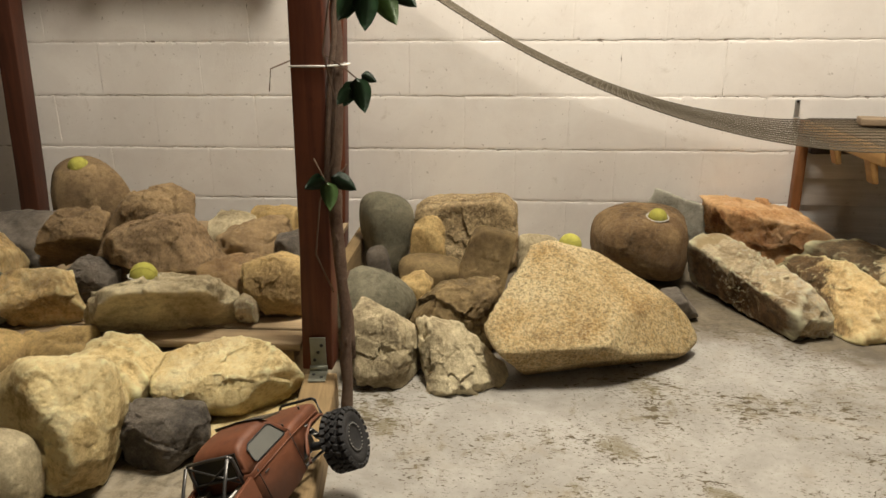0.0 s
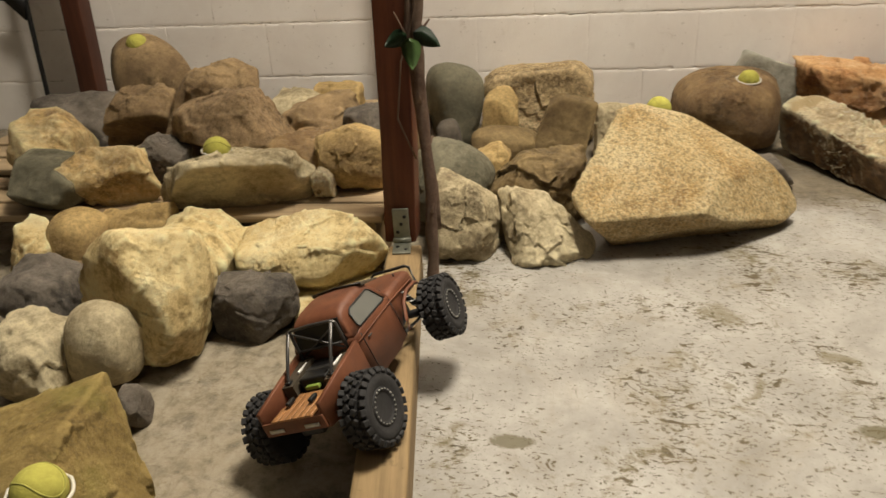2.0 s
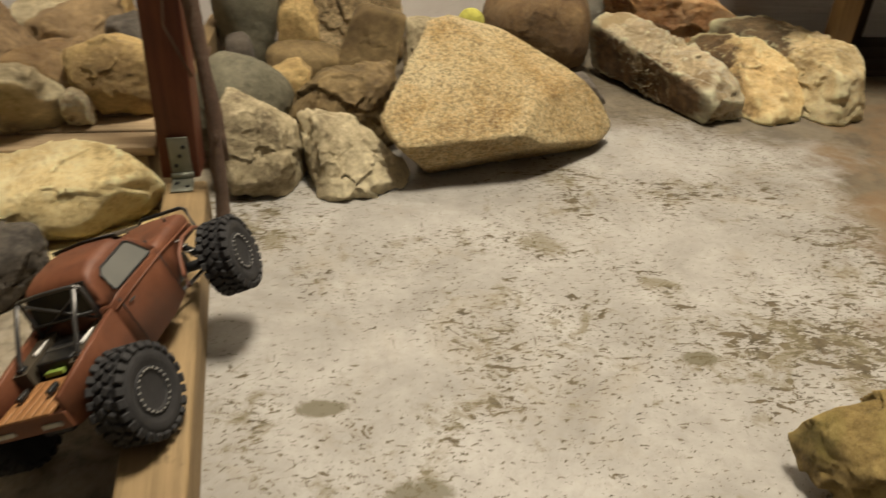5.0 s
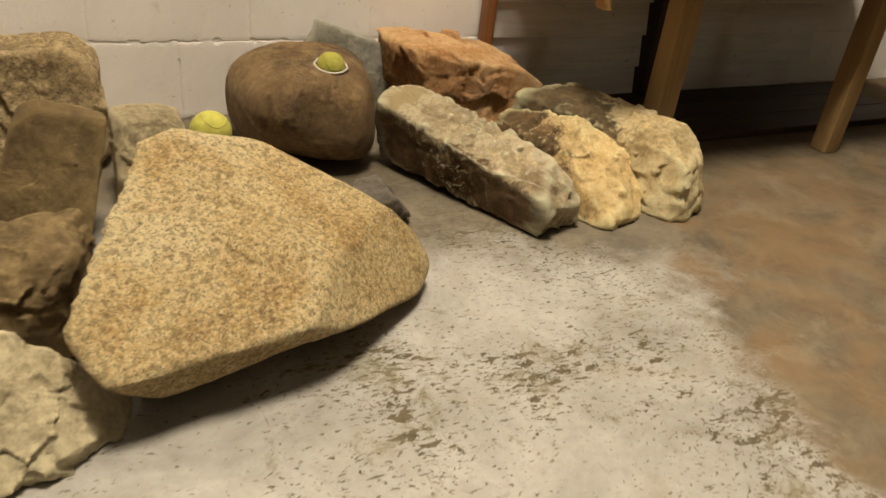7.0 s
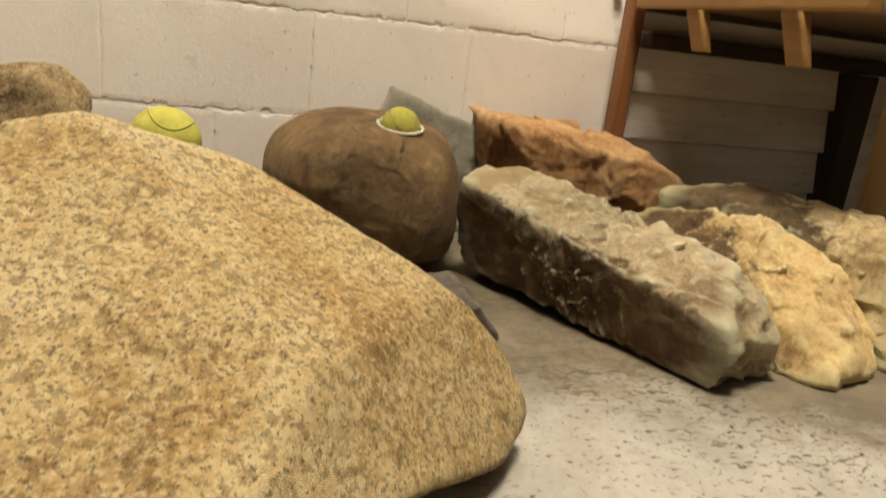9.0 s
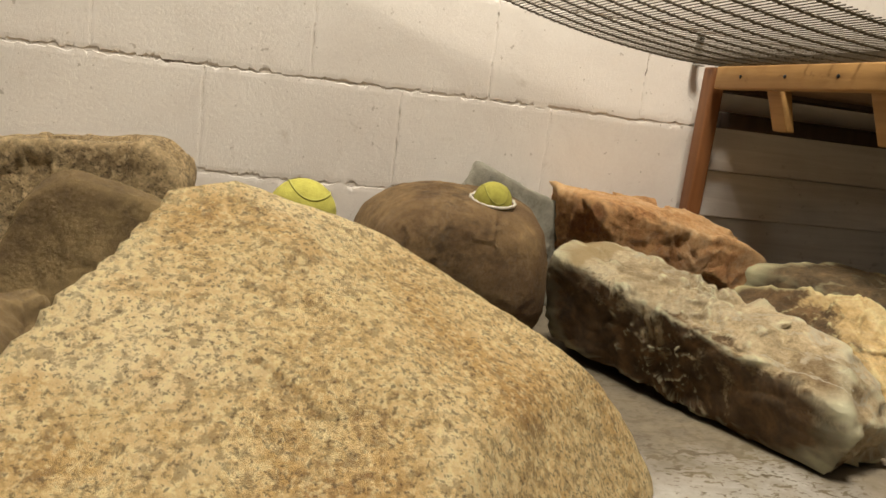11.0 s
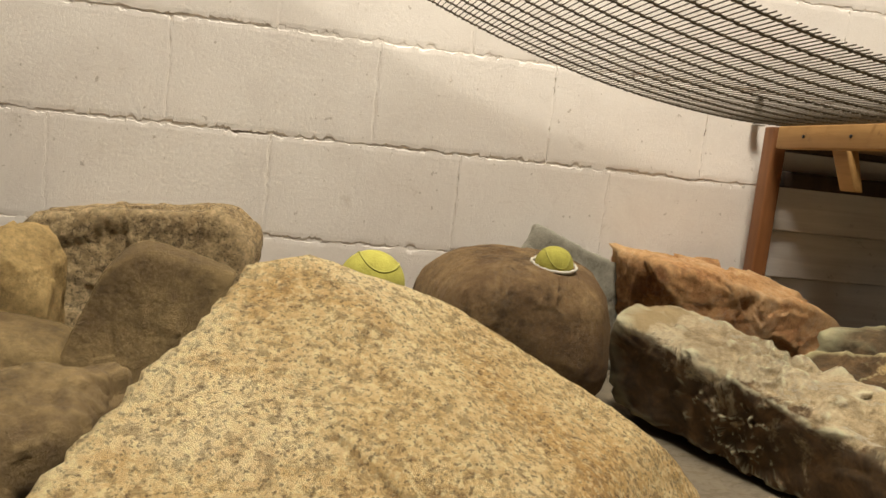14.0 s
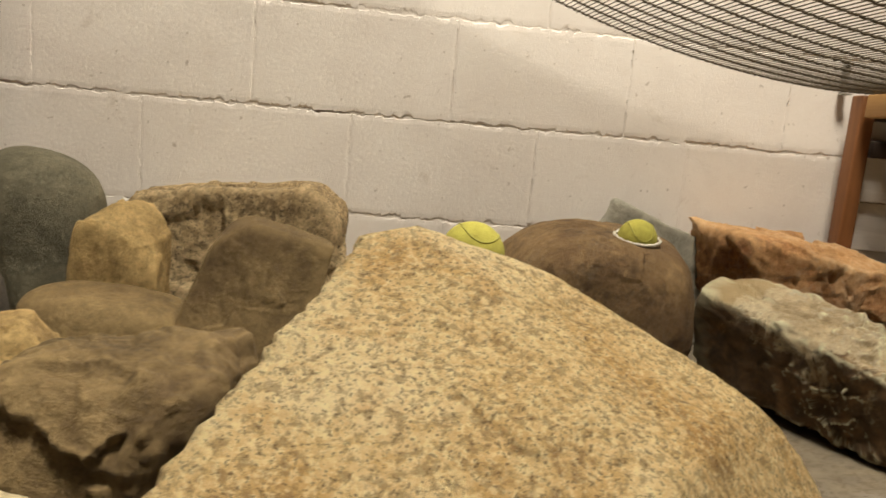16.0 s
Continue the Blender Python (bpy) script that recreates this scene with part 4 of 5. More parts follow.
# ---- the big boulder ----
rock("large speckled tan granite boulder shaped like a wedge", (0.86, 2.58, 0.10), (1, 1, 1), M_granite, 0, 11, 17, 0, 0.05, (), 6, [
    ((0.3, -0.3, 0.91), 0.114), ((0.03, -0.48, 0.88), 0.114), ((-0.22, -0.69, -0.69), 0.211), ((-0.73, -0.16, -0.66), 0.218), ((-0.8, 0.54, -0.26), 0.136), ((-0.91, -0.41, -0.01), 0.327), ((0.58, 0.55, 0.6), 0.191), ((0.81, 0.56, 0.18), 0.251), ((-0.24, 0.96, -0.17), 0.11), ((-0.05, 0.08, -1), 0.098), ((0.26, 0.38, 0.89), 0.204), ((0.17, -0.58, -0.8), 0.125), ((0.6, -0.59, 0.54), 0.142), ((-0.43, -0.05, 0.9), 0.274), ((0.9, -0.38, -0.21), 0.297), ((0.6, -0.35, -0.72), 0.22), ((0.13, -0.91, -0.4), 0.174), ((0.85, -0.2, 0.49), 0.252), ((-0.02, -0.3, 0.95), 0.183)],
    name="boulder", group="", lump=0.02, size=0.2)


# ---- tennis balls ----
def half_ball(label, c, turn, radius=0.033, ring=-0.004):
    """A tennis ball cut in half and glued on a rock."""
    th = holder("tennis_ball", pose(*c, *turn), label, "tennis ball", "tennis balls on the rocks")
    prof = [(0.001, -0.22 * radius)] + [(radius * math.cos(a), radius * math.sin(a)) for a in np.linspace(-0.22, math.pi / 2 - 0.03, 14)]
    part("felt_cover", lathe(prof, 36), M_felt, th)
    pts = []
    for k in range(40):
        a = 2 * math.pi * k / 40
        v = Vector((math.cos(a), math.sin(a), 0.75 + 0.55 * math.cos(2 * a))).normalized() * radius * 1.003
        pts.append(v)
    part("seam", tube(pts + [pts[0]], 0.0010, 5), M_seam, th, "darker curved seam")
    if ring is not None:
        rg = [(radius * 1.13 * math.cos(2 * math.pi * k / 30) * (1 + 0.03 * math.sin(5 * k)), radius * 1.13 * math.sin(2 * math.pi * k / 30), ring + 0.0015 * math.sin(3 * k)) for k in range(31)]
        part("glue_bead", tube(rg, 0.0026, 6), M_glue, th, "white bead of glue")
    return th


half_ball("yellow half tennis ball glued on the granite boulder", (0.814, 2.757, 0.267), (-20, 12, 0), 0.034, None)
half_ball("yellow half tennis ball on the round brown boulder", (1.146, 3.158, 0.243), (12, 0, 0), 0.032, 0.002)
half_ball("yellow half tennis ball on the wide flat grey rock", (-0.297, 2.388, 0.284), (8, 0, 110), 0.033)
half_ball("yellow half tennis ball on the grey-brown boulder", (-0.769, 2.955, 0.441), (22, -4, 40), 0.034)
half_ball("yellow half tennis ball on the angular tan rock", (-0.121, 1.362, 0.182), (8, 4, 80), 0.034)


# ---- timber ----
def post_box(label, x, y, z0, z1, wx, wy, mat, lean=0.0, turn=0.0):
    th = holder("wooden_post", pose(x, y, z0, 0, 0, turn), label, "post", "posts of the deck")
    bm = box(-wx / 2, -wy / 2, 0, wx / 2, wy / 2, z1 - z0, 0.004)
    bmesh.ops.subdivide_edges(bm, edges=[e for e in bm.edges if abs(e.verts[0].co.z - e.verts[1].co.z) > 0.5], cuts=10)
    for v in bm.verts:
        v.co.x += lean * v.co.z + 0.003 * math.sin(v.co.z * 5)
    part("timber", bm, mat, th)
    return th


post = post_box("red-brown stained square wooden post on a floor beam", 0.170, 2.312, 0.088, 3.44, 0.074, 0.07, M_redwood, 0.03)
post_box("red-brown stained post against the wall, coloured darker for shade", -1.262, 3.40, 0.0, 3.44, 0.075, 0.075, M_redwood_shaded, 0.05)
post_box("red-brown stained post behind the front one", -0.035, 3.42, 0.0, 3.44, 0.075, 0.075, M_redwood, 0.045)
tie = [(-0.04, -0.037, 0), (0.037, -0.037, 0), (0.080, -0.016, 0.002), (0.080, 0.016, 0.002), (0.037, 0.037, 0), (-0.04, 0.037, 0), (-0.04, -0.037, 0)]
th = holder("cable_tie", pose(0.193, 2.312, 0.81, 0, 0, 0), "thin white cable tie round the post", "cable tie")
part("strap", tube(tie, 0.0024, 6), M_white, th)

beam = holder("floor_beam", pose(0.335, 1.05, 0, 0, 0, 7.2), "weathered pine beam lying on the floor", "beam")
bm = box(-0.040, 0.0, 0.0, 0.040, 1.22, 0.089, 0.007, 3)
part("timber", bm, M_pine_y, beam)
part("screw", lathe([(0.001, 0.0893), (0.005, 0.0893), (0.005, 0.0905), (0.001, 0.091)], 12), M_steel, beam).location = (0.0, 0.30, 0.0)

hinge = holder("hinge", pose(0.176, 2.272, 0.09, 0, 0, 7), "grey galvanised strap hinge joining post and beam", "hinge")
part("upper_leaf", box(-0.019, -0.0045, 0.012, 0.019, 0.0, 0.088, 0.0015), M_zinc, hinge)
part("lower_leaf", box(-0.021, -0.062, 0.0, 0.021, -0.006, 0.004, 0.0015), M_zinc, hinge)
part("knuckle", tube([(-0.021, -0.006, 0.009), (0.021, -0.006, 0.009)], 0.0065, 12), M_zinc, hinge)
for sx, sz in ((-0.009, 0.03), (0.009, 0.068), (0.0, 0.05)):
    part("screw_head", tube([(sx, -0.0045, sz), (sx, -0.0062, sz)], 0.0042, 10), M_black, hinge)
for sx, sy in ((-0.01, -0.03), (0.01, -0.045)):
    part("screw_head", tube([(sx, sy, 0.004), (sx, sy, 0.0055)], 0.0042, 10), M_black, hinge)

# unseen shelf, assumed above the view; sized so its shadow darkens the upper wall
shelf = holder("shade_shelf", pose(0, 0, 1.22), "dark stained timber shelf, unseen, added to shade the wall between posts", "shelf")
for k in range(2):
    part("shelf_board", box(-1.9, 3.300 + 0.103 * k, 0.05, -0.09, 3.40 + 0.103 * k, 0.075, 0.003), M_darkwood, shelf)
for x in (-1.7, -0.7, -0.13):
    part("bearer", box(x - 0.02, 3.300, 0.0, x + 0.02, 3.505, 0.049, 0.003), M_darkwood, shelf)

# pallet deck that carries the rear of the pile
pallet = holder("wooden_pallet", pose(0, 0, 0), "weathered wooden pallet deck under the rock pile", "pallet")
rng = random.Random(8)
for i, y in enumerate((2.285, 2.375, 2.47, 2.60, 2.73, 2.86, 2.99, 3.12, 3.25)):
    w = 0.078 if i < 3 else 0.10
    bm = box(-1.32, 0, 0.134, 0.128 if i < 3 else 0.03, w, 0.153, 0.003, 2, None, pose(0, y, rng.uniform(-0.002, 0.002), 0, 0, rng.uniform(-0.4, 0.4)))
    part("deck_board", bm, M_deck, pallet)
for x in (-1.25, -0.62, 0.09):
    part("stringer", box(x - 0.02, 2.29, 0.0, x + 0.02, 3.36, 0.133, 0.003), M_pine_y, pallet)

# branch beside the post
branch = holder("branch", pose(0.256, 2.192, 0), "thin crooked branch standing beside the post", "branch")
rng = random.Random(3)
bp, br = [], []
for k in range(24):
    z = k * 0.048
    bp.append((-0.001 - 0.012 * z + 0.006 * math.sin(z * 9) + rng.uniform(-0.003, 0.003), 0.135 * z + 0.005 * math.cos(z * 7), z))
    br.append(0.0135 - 0.002 * z + rng.uniform(-0.0015, 0.002))
bm = tube(bp, 0.014, 14, None, br)
part("stem", bm, M_bark, branch)
# a second, thinner stem that winds round the first, and broken side shoots
sp = [(p[0] + 0.019 * math.cos(5.2 * p[2]), p[1] + 0.019 * math.sin(5.2 * p[2]), p[2] + 0.004) for p in bp[3:]]
part("climbing_stem", tube(sp, 0.006, 10, None, [0.0075 - 0.0022 * k / len(sp) + rng.uniform(-0.0008, 0.0008) for k in range(len(sp))]), M_bark, branch)
for k in (4, 7, 9, 12, 15, 18, 20):
    a = rng.uniform(0, 6.28)
    x, y, z = bp[k]
    ln = rng.uniform(0.02, 0.034)
    part("side_shoot", tube([(x, y, z), (x + 0.6 * ln * math.cos(a), y + 0.6 * ln * math.sin(a), z + 0.008), (x + ln * math.cos(a), y + ln * math.sin(a), z + 0.022)], 0.003, 6, None, [0.0045, 0.0034, 0.0022]), M_bark, branch)

# ivy
ivy = holder("ivy_vine", pose(0.225, 2.262, 0), "artificial ivy vine with dark green leaves tied to the post", "ivy")


def leaf(length, width):
    """A pointed leaf with a fold along its midrib."""
    bm = bmesh.new()
    rows = []
    for i in range(7):
        u = i / 6
        w = width * 0.5 * (math.sin(math.pi * u ** 0.7) ** 0.8) + (0.0006 if 0 < i < 6 else 0.0003)
        dip = -0.15 * length * u * u
        rows.append([bm.verts.new((-w, u * length, dip + w * 0.35)), bm.verts.new((0, u * length, dip)), bm.verts.new((w, u * length, dip + w * 0.35))])
    for a, b in zip(rows, rows[1:]):
        for k in (0, 1):
            bm.faces.new((a[k], a[k + 1], b[k + 1], b[k]))
    bmesh.ops.solidify(bm, geom=bm.faces[:], thickness=0.0007)
    return bm


stem = [(0.0, 0, 0.30), (-0.03, -0.025, 0.40), (-0.015, -0.02, 0.52), (0.02, -0.02, 0.62), (0.03, -0.01, 0.74), (0.01, -0.02, 0.84), (0.03, -0.02, 0.95), (0.02, -0.02, 1.10)]
part("stem", tube(stem, 0.0022, 6), M_bark, ivy)
for pts in ([(-0.060, -0.02, 0.824), (-0.100, -0.03, 0.808), (-0.106, -0.03, 0.762)], [(0.015, -0.02, 0.835), (0.050, -0.02, 0.812), (0.078, -0.025, 0.790)], [(0.025, -0.02, 0.95), (0.06, -0.02, 0.985), (0.11, -0.02, 0.985)], [(-0.02, -0.03, 0.62), (0.0, -0.035, 0.58), (0.012, -0.035, 0.55)]):
    part("twig", tube(pts, 0.0017, 5), M_bark, ivy)
for x, y, z, rx, ry, rz, ln, mt in (
        (0.004, -0.040, 0.578, -72, 62, 0, 0.056, M_leaf), (0.010, -0.045, 0.572, -82, -3, 0, 0.064, M_leaf_pale), (0.018, -0.040, 0.582, -70, -58, 0, 0.062, M_leaf),
        (0.080, -0.030, 0.790, -80, -12, 0, 0.074, M_leaf), (0.072, -0.020, 0.782, -78, 24, 0, 0.058, M_leaf), (0.066, -0.026, 0.770, -86, 40, 0, 0.046, M_leaf), (0.090, -0.022, 0.796, -60, -60, 0, 0.036, M_leaf),
        (0.085, -0.020, 0.975, -75, 30, 0, 0.084, M_leaf), (0.105, -0.030, 0.965, -80, 2, 0, 0.082, M_leaf), (0.125, -0.020, 0.970, -78, -28, 0, 0.086, M_leaf_pale),
        (0.110, -0.010, 0.985, -60, 55, 0, 0.070, M_leaf), (0.150, -0.015, 0.975, -70, -50, 0, 0.074, M_leaf), (0.165, -0.010, 0.968, -65, -72, 0, 0.060, M_leaf), (0.070, 0.000, 0.955, -84, 12, 0, 0.050, M_leaf)):
    ob = part("leaf", leaf(ln, ln * 0.62), mt, ivy)
    ob.matrix_basis = pose(x, y, z, rx, ry, rz)

# ---- bench by the wall ----
table = holder("workbench", pose(1.69, 3.46, 0), "low stained wooden bench standing against the block wall", "bench")
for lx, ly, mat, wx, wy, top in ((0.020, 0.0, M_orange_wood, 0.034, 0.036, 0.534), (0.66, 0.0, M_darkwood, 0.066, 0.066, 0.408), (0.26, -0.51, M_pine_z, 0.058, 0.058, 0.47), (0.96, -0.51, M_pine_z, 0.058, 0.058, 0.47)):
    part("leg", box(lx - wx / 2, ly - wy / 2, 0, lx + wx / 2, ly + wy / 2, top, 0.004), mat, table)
part("apron", box(-0.001, -0.62, 0.488, 0.03, -0.035, 0.534, 0.004), M_apron, table, "orange-brown pine apron")
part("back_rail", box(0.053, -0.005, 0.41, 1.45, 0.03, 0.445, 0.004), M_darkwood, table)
part("front_rail", box(0.032, -0.62, 0.488, 1.45, -0.585, 0.534, 0.004), M_pine_x, table)
part("end_rail", box(1.452, -0.62, 0.472, 1.49, 0.03, 0.535, 0.004), M_pine_x, table)
# wall rail reaches back to the wall; the added depth blocks leaking light
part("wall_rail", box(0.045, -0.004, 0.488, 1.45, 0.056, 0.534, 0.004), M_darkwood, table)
part("tabletop", box(0.047, -0.58, 0.50, 1.45, -0.006, 0.534, 0.003), M_pine_x, table)
for jy, drop in ((-0.16, 0.058), (-0.42, 0.066)):
    # tapered blocks screwed to the inside of the apron
    bm = box(0.033, jy - 0.02, 0.472 - drop, 0.065, jy + 0.02, 0.53, 0.003)
    for v in bm.verts:
        u = (0.53 - v.co.z) / (0.06 + drop)
        v.co.x = 0.033 + 0.022 * u + (v.co.x - 0.033) * (1 - 0.45 * u)
        v.co.y -= 0.036 * u
    part("brace", bm, M_apron, table)
for k in range(4):
    part("nail", tube([(-0.001, -0.12 - 0.13 * k, 0.512), (-0.0025, -0.12 - 0.13 * k, 0.512)], 0.0035, 8), M_black, table)
board = holder("loose_board", pose(1.82, 3.30, 0.537, 0, 0, -12), "short yellow-brown board lying on the bench", "board")
part("plank", box(0, -0.04, 0.006, 0.75, 0.04, 0.03, 0.004), M_pine_x, board)
bracket = holder("wall_bracket", pose(1.69, 3.50, 0.536), "small steel angle bracket screwed to the wall", "bracket")
part("plate", box(-0.009, 0.006, 0, 0.009, 0.008, 0.065, 0.001), M_steel, bracket)
part("foot", box(-0.011, -0.010, 0.0, 0.011, 0.005, 0.003, 0.001), M_steel, bracket)
part("screw_head", tube([(0, 0.005, 0.06), (0, 0.003, 0.06)], 0.005, 10), M_black, bracket)

# pale grey lapped boards under the bench
rng = random.Random(14)
for k in range(4):
    bd = holder("leaning_board", pose(1.735, 3.505, 0.0), "pale grey painted lap board along the wall under the bench", "board", "boards under the bench")
    ln, z0 = 1.38 + rng.uniform(-0.06, 0.06), 0.004 + k * 0.104
    bm = box(0, -0.016, z0, ln, -0.002, z0 + 0.102, 0.003)
    for v in bm.verts:
        if v.co.z < z0 + 0.05 and v.co.y < -0.008:
            v.co.y -= 0.017
    part("plank", bm, M_greyboard, bd)

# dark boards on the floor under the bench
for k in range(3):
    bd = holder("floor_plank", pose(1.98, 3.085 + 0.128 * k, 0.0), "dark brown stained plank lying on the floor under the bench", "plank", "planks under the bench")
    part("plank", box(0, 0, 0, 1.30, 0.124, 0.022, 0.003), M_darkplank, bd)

# black steel pole behind the pile
pole = holder("steel_pole", pose(-1.50, 3.45, 0), "thin black steel pole standing by the wall", "pole")
part("shaft", tube([(0, 0, 0.006), (0.012, 0, 0.20), (0.030, 0, 0.50), (0.066, 0, 1.10)], 0.009, 12), M_black, pole)
part("foot_plate", box(-0.04, -0.03, 0, 0.04, 0.03, 0.005, 0.001), M_black, pole)
part("gusset", shell_plate(((0.022, 0.46), (-0.045, 0.535), (-0.16, 0.54), (-0.16, 0.56), (0.04, 0.56)), 0.012), M_black, pole)

# ---- wire mesh bridge ----
def belt_z(x):
    u = max(0.0, 1.62 - x)
    return 0.538 + 0.052 * u + 0.245 * u * u


belt = holder("wire_mesh_bridge", pose(0, 0, 0), "sagging woven wire mesh belt bridge ending on the bench", "mesh bridge")
NX = 290
STEP = 2.5 / (NX - 1)
for n, y in enumerate(np.linspace(2.805, 3.445, 12)):
    # each strand winds over and under the bars, with a thick turn at every bar
    pts, rad = [], []
    for k in range(2 * NX - 1):
        x = -0.3 + k * STEP / 2
        on = k % 2 == 0
        pts.append((x, y + (0.0003 if (k // 2) % 2 else -0.0003), belt_z(x) + (0.0004 if (k // 2 + n) % 2 else -0.0004)))
        rad.append(0.0026 if on else 0.0015)
    part("strand", tube(pts, 0.0015, 6, None, rad), M_wire, belt)
rod = part("bar", tube([(0, 2.788, 0.001), (0, 2.80, 0.001), (0, 3.1, -0.001), (0, 3.45, 0.001), (0, 3.458, 0)], 0.00095, 5), M_wire, belt)
rng = random.Random(77)
for k in range(NX):
    x = -0.3 + k * STEP
    ob = rod if k == 0 else new("bar", rod.data)
    ob.parent = belt
    ob.location = (x, rng.uniform(-0.003, 0.003), belt_z(x))


# ---- wooden boxes with rocks ----
def crate(label, c, turn, lx, ly, h, mat):
    """A low frame of four boards on corner blocks."""
    th = holder("rock_crate", pose(*c, 0, 0, turn), label, "crate")
    t, z0 = 0.036, 0.034
    part("side_board", box(0, -t, z0, lx, 0, h, 0.003), mat, th)
    part("side_board", box(0, -ly, z0, lx, -ly + t, h, 0.003), mat, th)
    part("end_board", box(0, -ly + t + 0.001, z0, t, -t - 0.001, h, 0.003), mat, th)
    part("end_board", box(lx - t, -ly + t + 0.001, z0, lx, -t - 0.001, h, 0.003), mat, th)
    for x in (0.002, lx - t - 0.002):
        for y in (-t - 0.002, -ly + 0.006):
            part("corner_block", box(x, y, 0.0, x + t, y + t - 0.004, z0 - 0.001, 0.002), M_greyboard, th, "pale grey wooden block")
    return th


crate("fresh pine frame on the floor filled with rocks", (1.375, 1.735, 0), 15, 0.62, 0.42, 0.072, M_newpine)
for k, (x, y, z, s) in enumerate(((1.49, 1.62, 0.05, 0.075), (1.66, 1.68, 0.05, 0.08), (1.56, 1.50, 0.05, 0.08), (1.75, 1.55, 0.05, 0.085))):
    rock("tan rock lying in the pine frame", (x, y, z), (s, s * 0.8, 0.055), M_tan, 20 * k, 140 + k, 7, 5, 0.03, (), 3, group="rocks in the frame")
rock("large mossy brown rock beside the pine frame", (1.27, 1.45, 0.075), (0.165, 0.125, 0.08), M_moss, 12, 151, 13, 5, 0.07, ((130, 0.85), (55, 0.9)), 6, group="")
crate("pine frame far back on the floor", (2.84, 2.82, 0), 20, 0.6, 0.45, 0.072, M_newpine)
rock("mossy rock lying in the far frame", (3.08, 2.72, 0.09), (0.17, 0.13, 0.10), M_moss, 0, 152, 6, 5, 0.04, (), 4, group="")


# ---- the crawler truck ----
WB, HALF, TR = 0.305, 0.096, 0.056
ahead = Vector((0.215, 0.977, 0.0)).normalized()
roll = radians(23)
side = Vector((-ahead.y * math.cos(roll), ahead.x * math.cos(roll), -math.sin(roll)))
tm = Matrix((ahead, side, ahead.cross(side))).transposed().to_4x4()
tm.translation = Vector((0.170, 1.610, 0.110)) + ahead * WB
truck = holder("toy_truck", tm, "rust-brown radio-controlled crawler pickup straddling the floor beam", "toy truck")


def tyre_mesh():
    """A soft crawler tyre with bulged sidewalls and rows of staggered lugs."""
    w = 0.0225
    prof = [(0.0285, -w + 0.003), (0.036, -w - 0.001), (0.045, -w - 0.002), (0.051, -w + 0.002), (TR - 0.002, -w + 0.009), (TR - 0.001, 0), (TR - 0.002, w - 0.009), (0.051, w - 0.002), (0.045, w + 0.002), (0.036, w + 0.001), (0.0285, w - 0.003)]
    return lathe(prof, 48, "y")


def lug_mesh():
    lug = bmesh.new()
    for k in range(24):
        a = 2 * math.pi * k / 24
        for row, yy in enumerate((-0.0055, 0.0055)):
            m = Matrix.Rotation(a + (0.13 if row else 0), 4, "Y") @ Matrix.Translation((TR, yy, 0)) @ Matrix.Rotation(0.5 if row else -0.5, 4, "X")
            box(-0.0040, -0.0046, -0.0046, 0.0034, 0.0046, 0.0046, 0.0008, 1, lug, m)
        for row, yy in enumerate((-0.0172, 0.0172)):
            # shoulder lugs that fold over the edge of the tread
            m = Matrix.Rotation(a + (0.05 if row else 0.19), 4, "Y") @ Matrix.Translation((TR - 0.0022, yy, 0)) @ Matrix.Rotation(-0.55 if row else 0.55, 4, "Z")
            box(-0.0060, -0.0062, -0.0047 - 0.0012 * (k % 2), 0.0036, 0.0062, 0.0047, 0.0010, 1, lug, m)
    return lug


def wheel(x, y, steer=0.0):
    s = 1 if y > 0 else -1
    ty = part("tyre", tyre_mesh(), M_rubber, truck, "black knobbly rubber tyre")
    ty.matrix_basis = pose(x, y, 0, 0, 0, steer)
    tagged(part("tread_lug", lug_mesh(), M_rubber, ty, smooth=False), kind="stuff")
    part("rim", lathe([(0.003, s * 0.004), (0.014, s * 0.006), (0.019, s * 0.012), (0.0225, s * 0.0205), (0.0285, s * 0.0225), (0.0295, s * 0.019), (0.028, -s * 0.018), (0.003, -s * 0.018)], 36, "y"), M_rubber, ty, "black beadlock rim")
    part("hub", lathe([(0.0005, s * 0.014), (0.005, s * 0.0135), (0.006, s * 0.004)], 16, "y"), M_black, ty)
    bm = bmesh.new()
    for n, ring in ((22, 0.0260), (8, 0.0125)):
        for k in range(n):
            a = 2 * math.pi * k / n
            p = (ring * math.cos(a), s * (0.0215 if ring > 0.02 else 0.0055), ring * math.sin(a))
            tube([p, (p[0], p[1] + s * 0.0022, p[2])], 0.0012, 6, bm)
    tagged(part("bead_bolt", bm, M_steel, ty, "rings of small steel bolts"), kind="stuff")


for x, s in ((0.0, 7), (-WB, 0)):
    wheel(x, HALF, s)
    wheel(x, -HALF, s)


def shell(sections, bm=None):
    """Lofts closed sections, each a list of points, into one skin."""
    out = bm or bmesh.new()
    rings = [[out.verts.new(p) for p in s] for s in sections]
    n = len(rings[0])
    for a, b in zip(rings, rings[1:]):
        for k in range(n):
            out.faces.new((a[k], a[(k + 1) % n], b[(k + 1) % n], b[k]))
    out.faces.new(rings[0][::-1]), out.faces.new(rings[-1])
    bmesh.ops.recalc_face_normals(out, faces=out.faces[:])
    return out


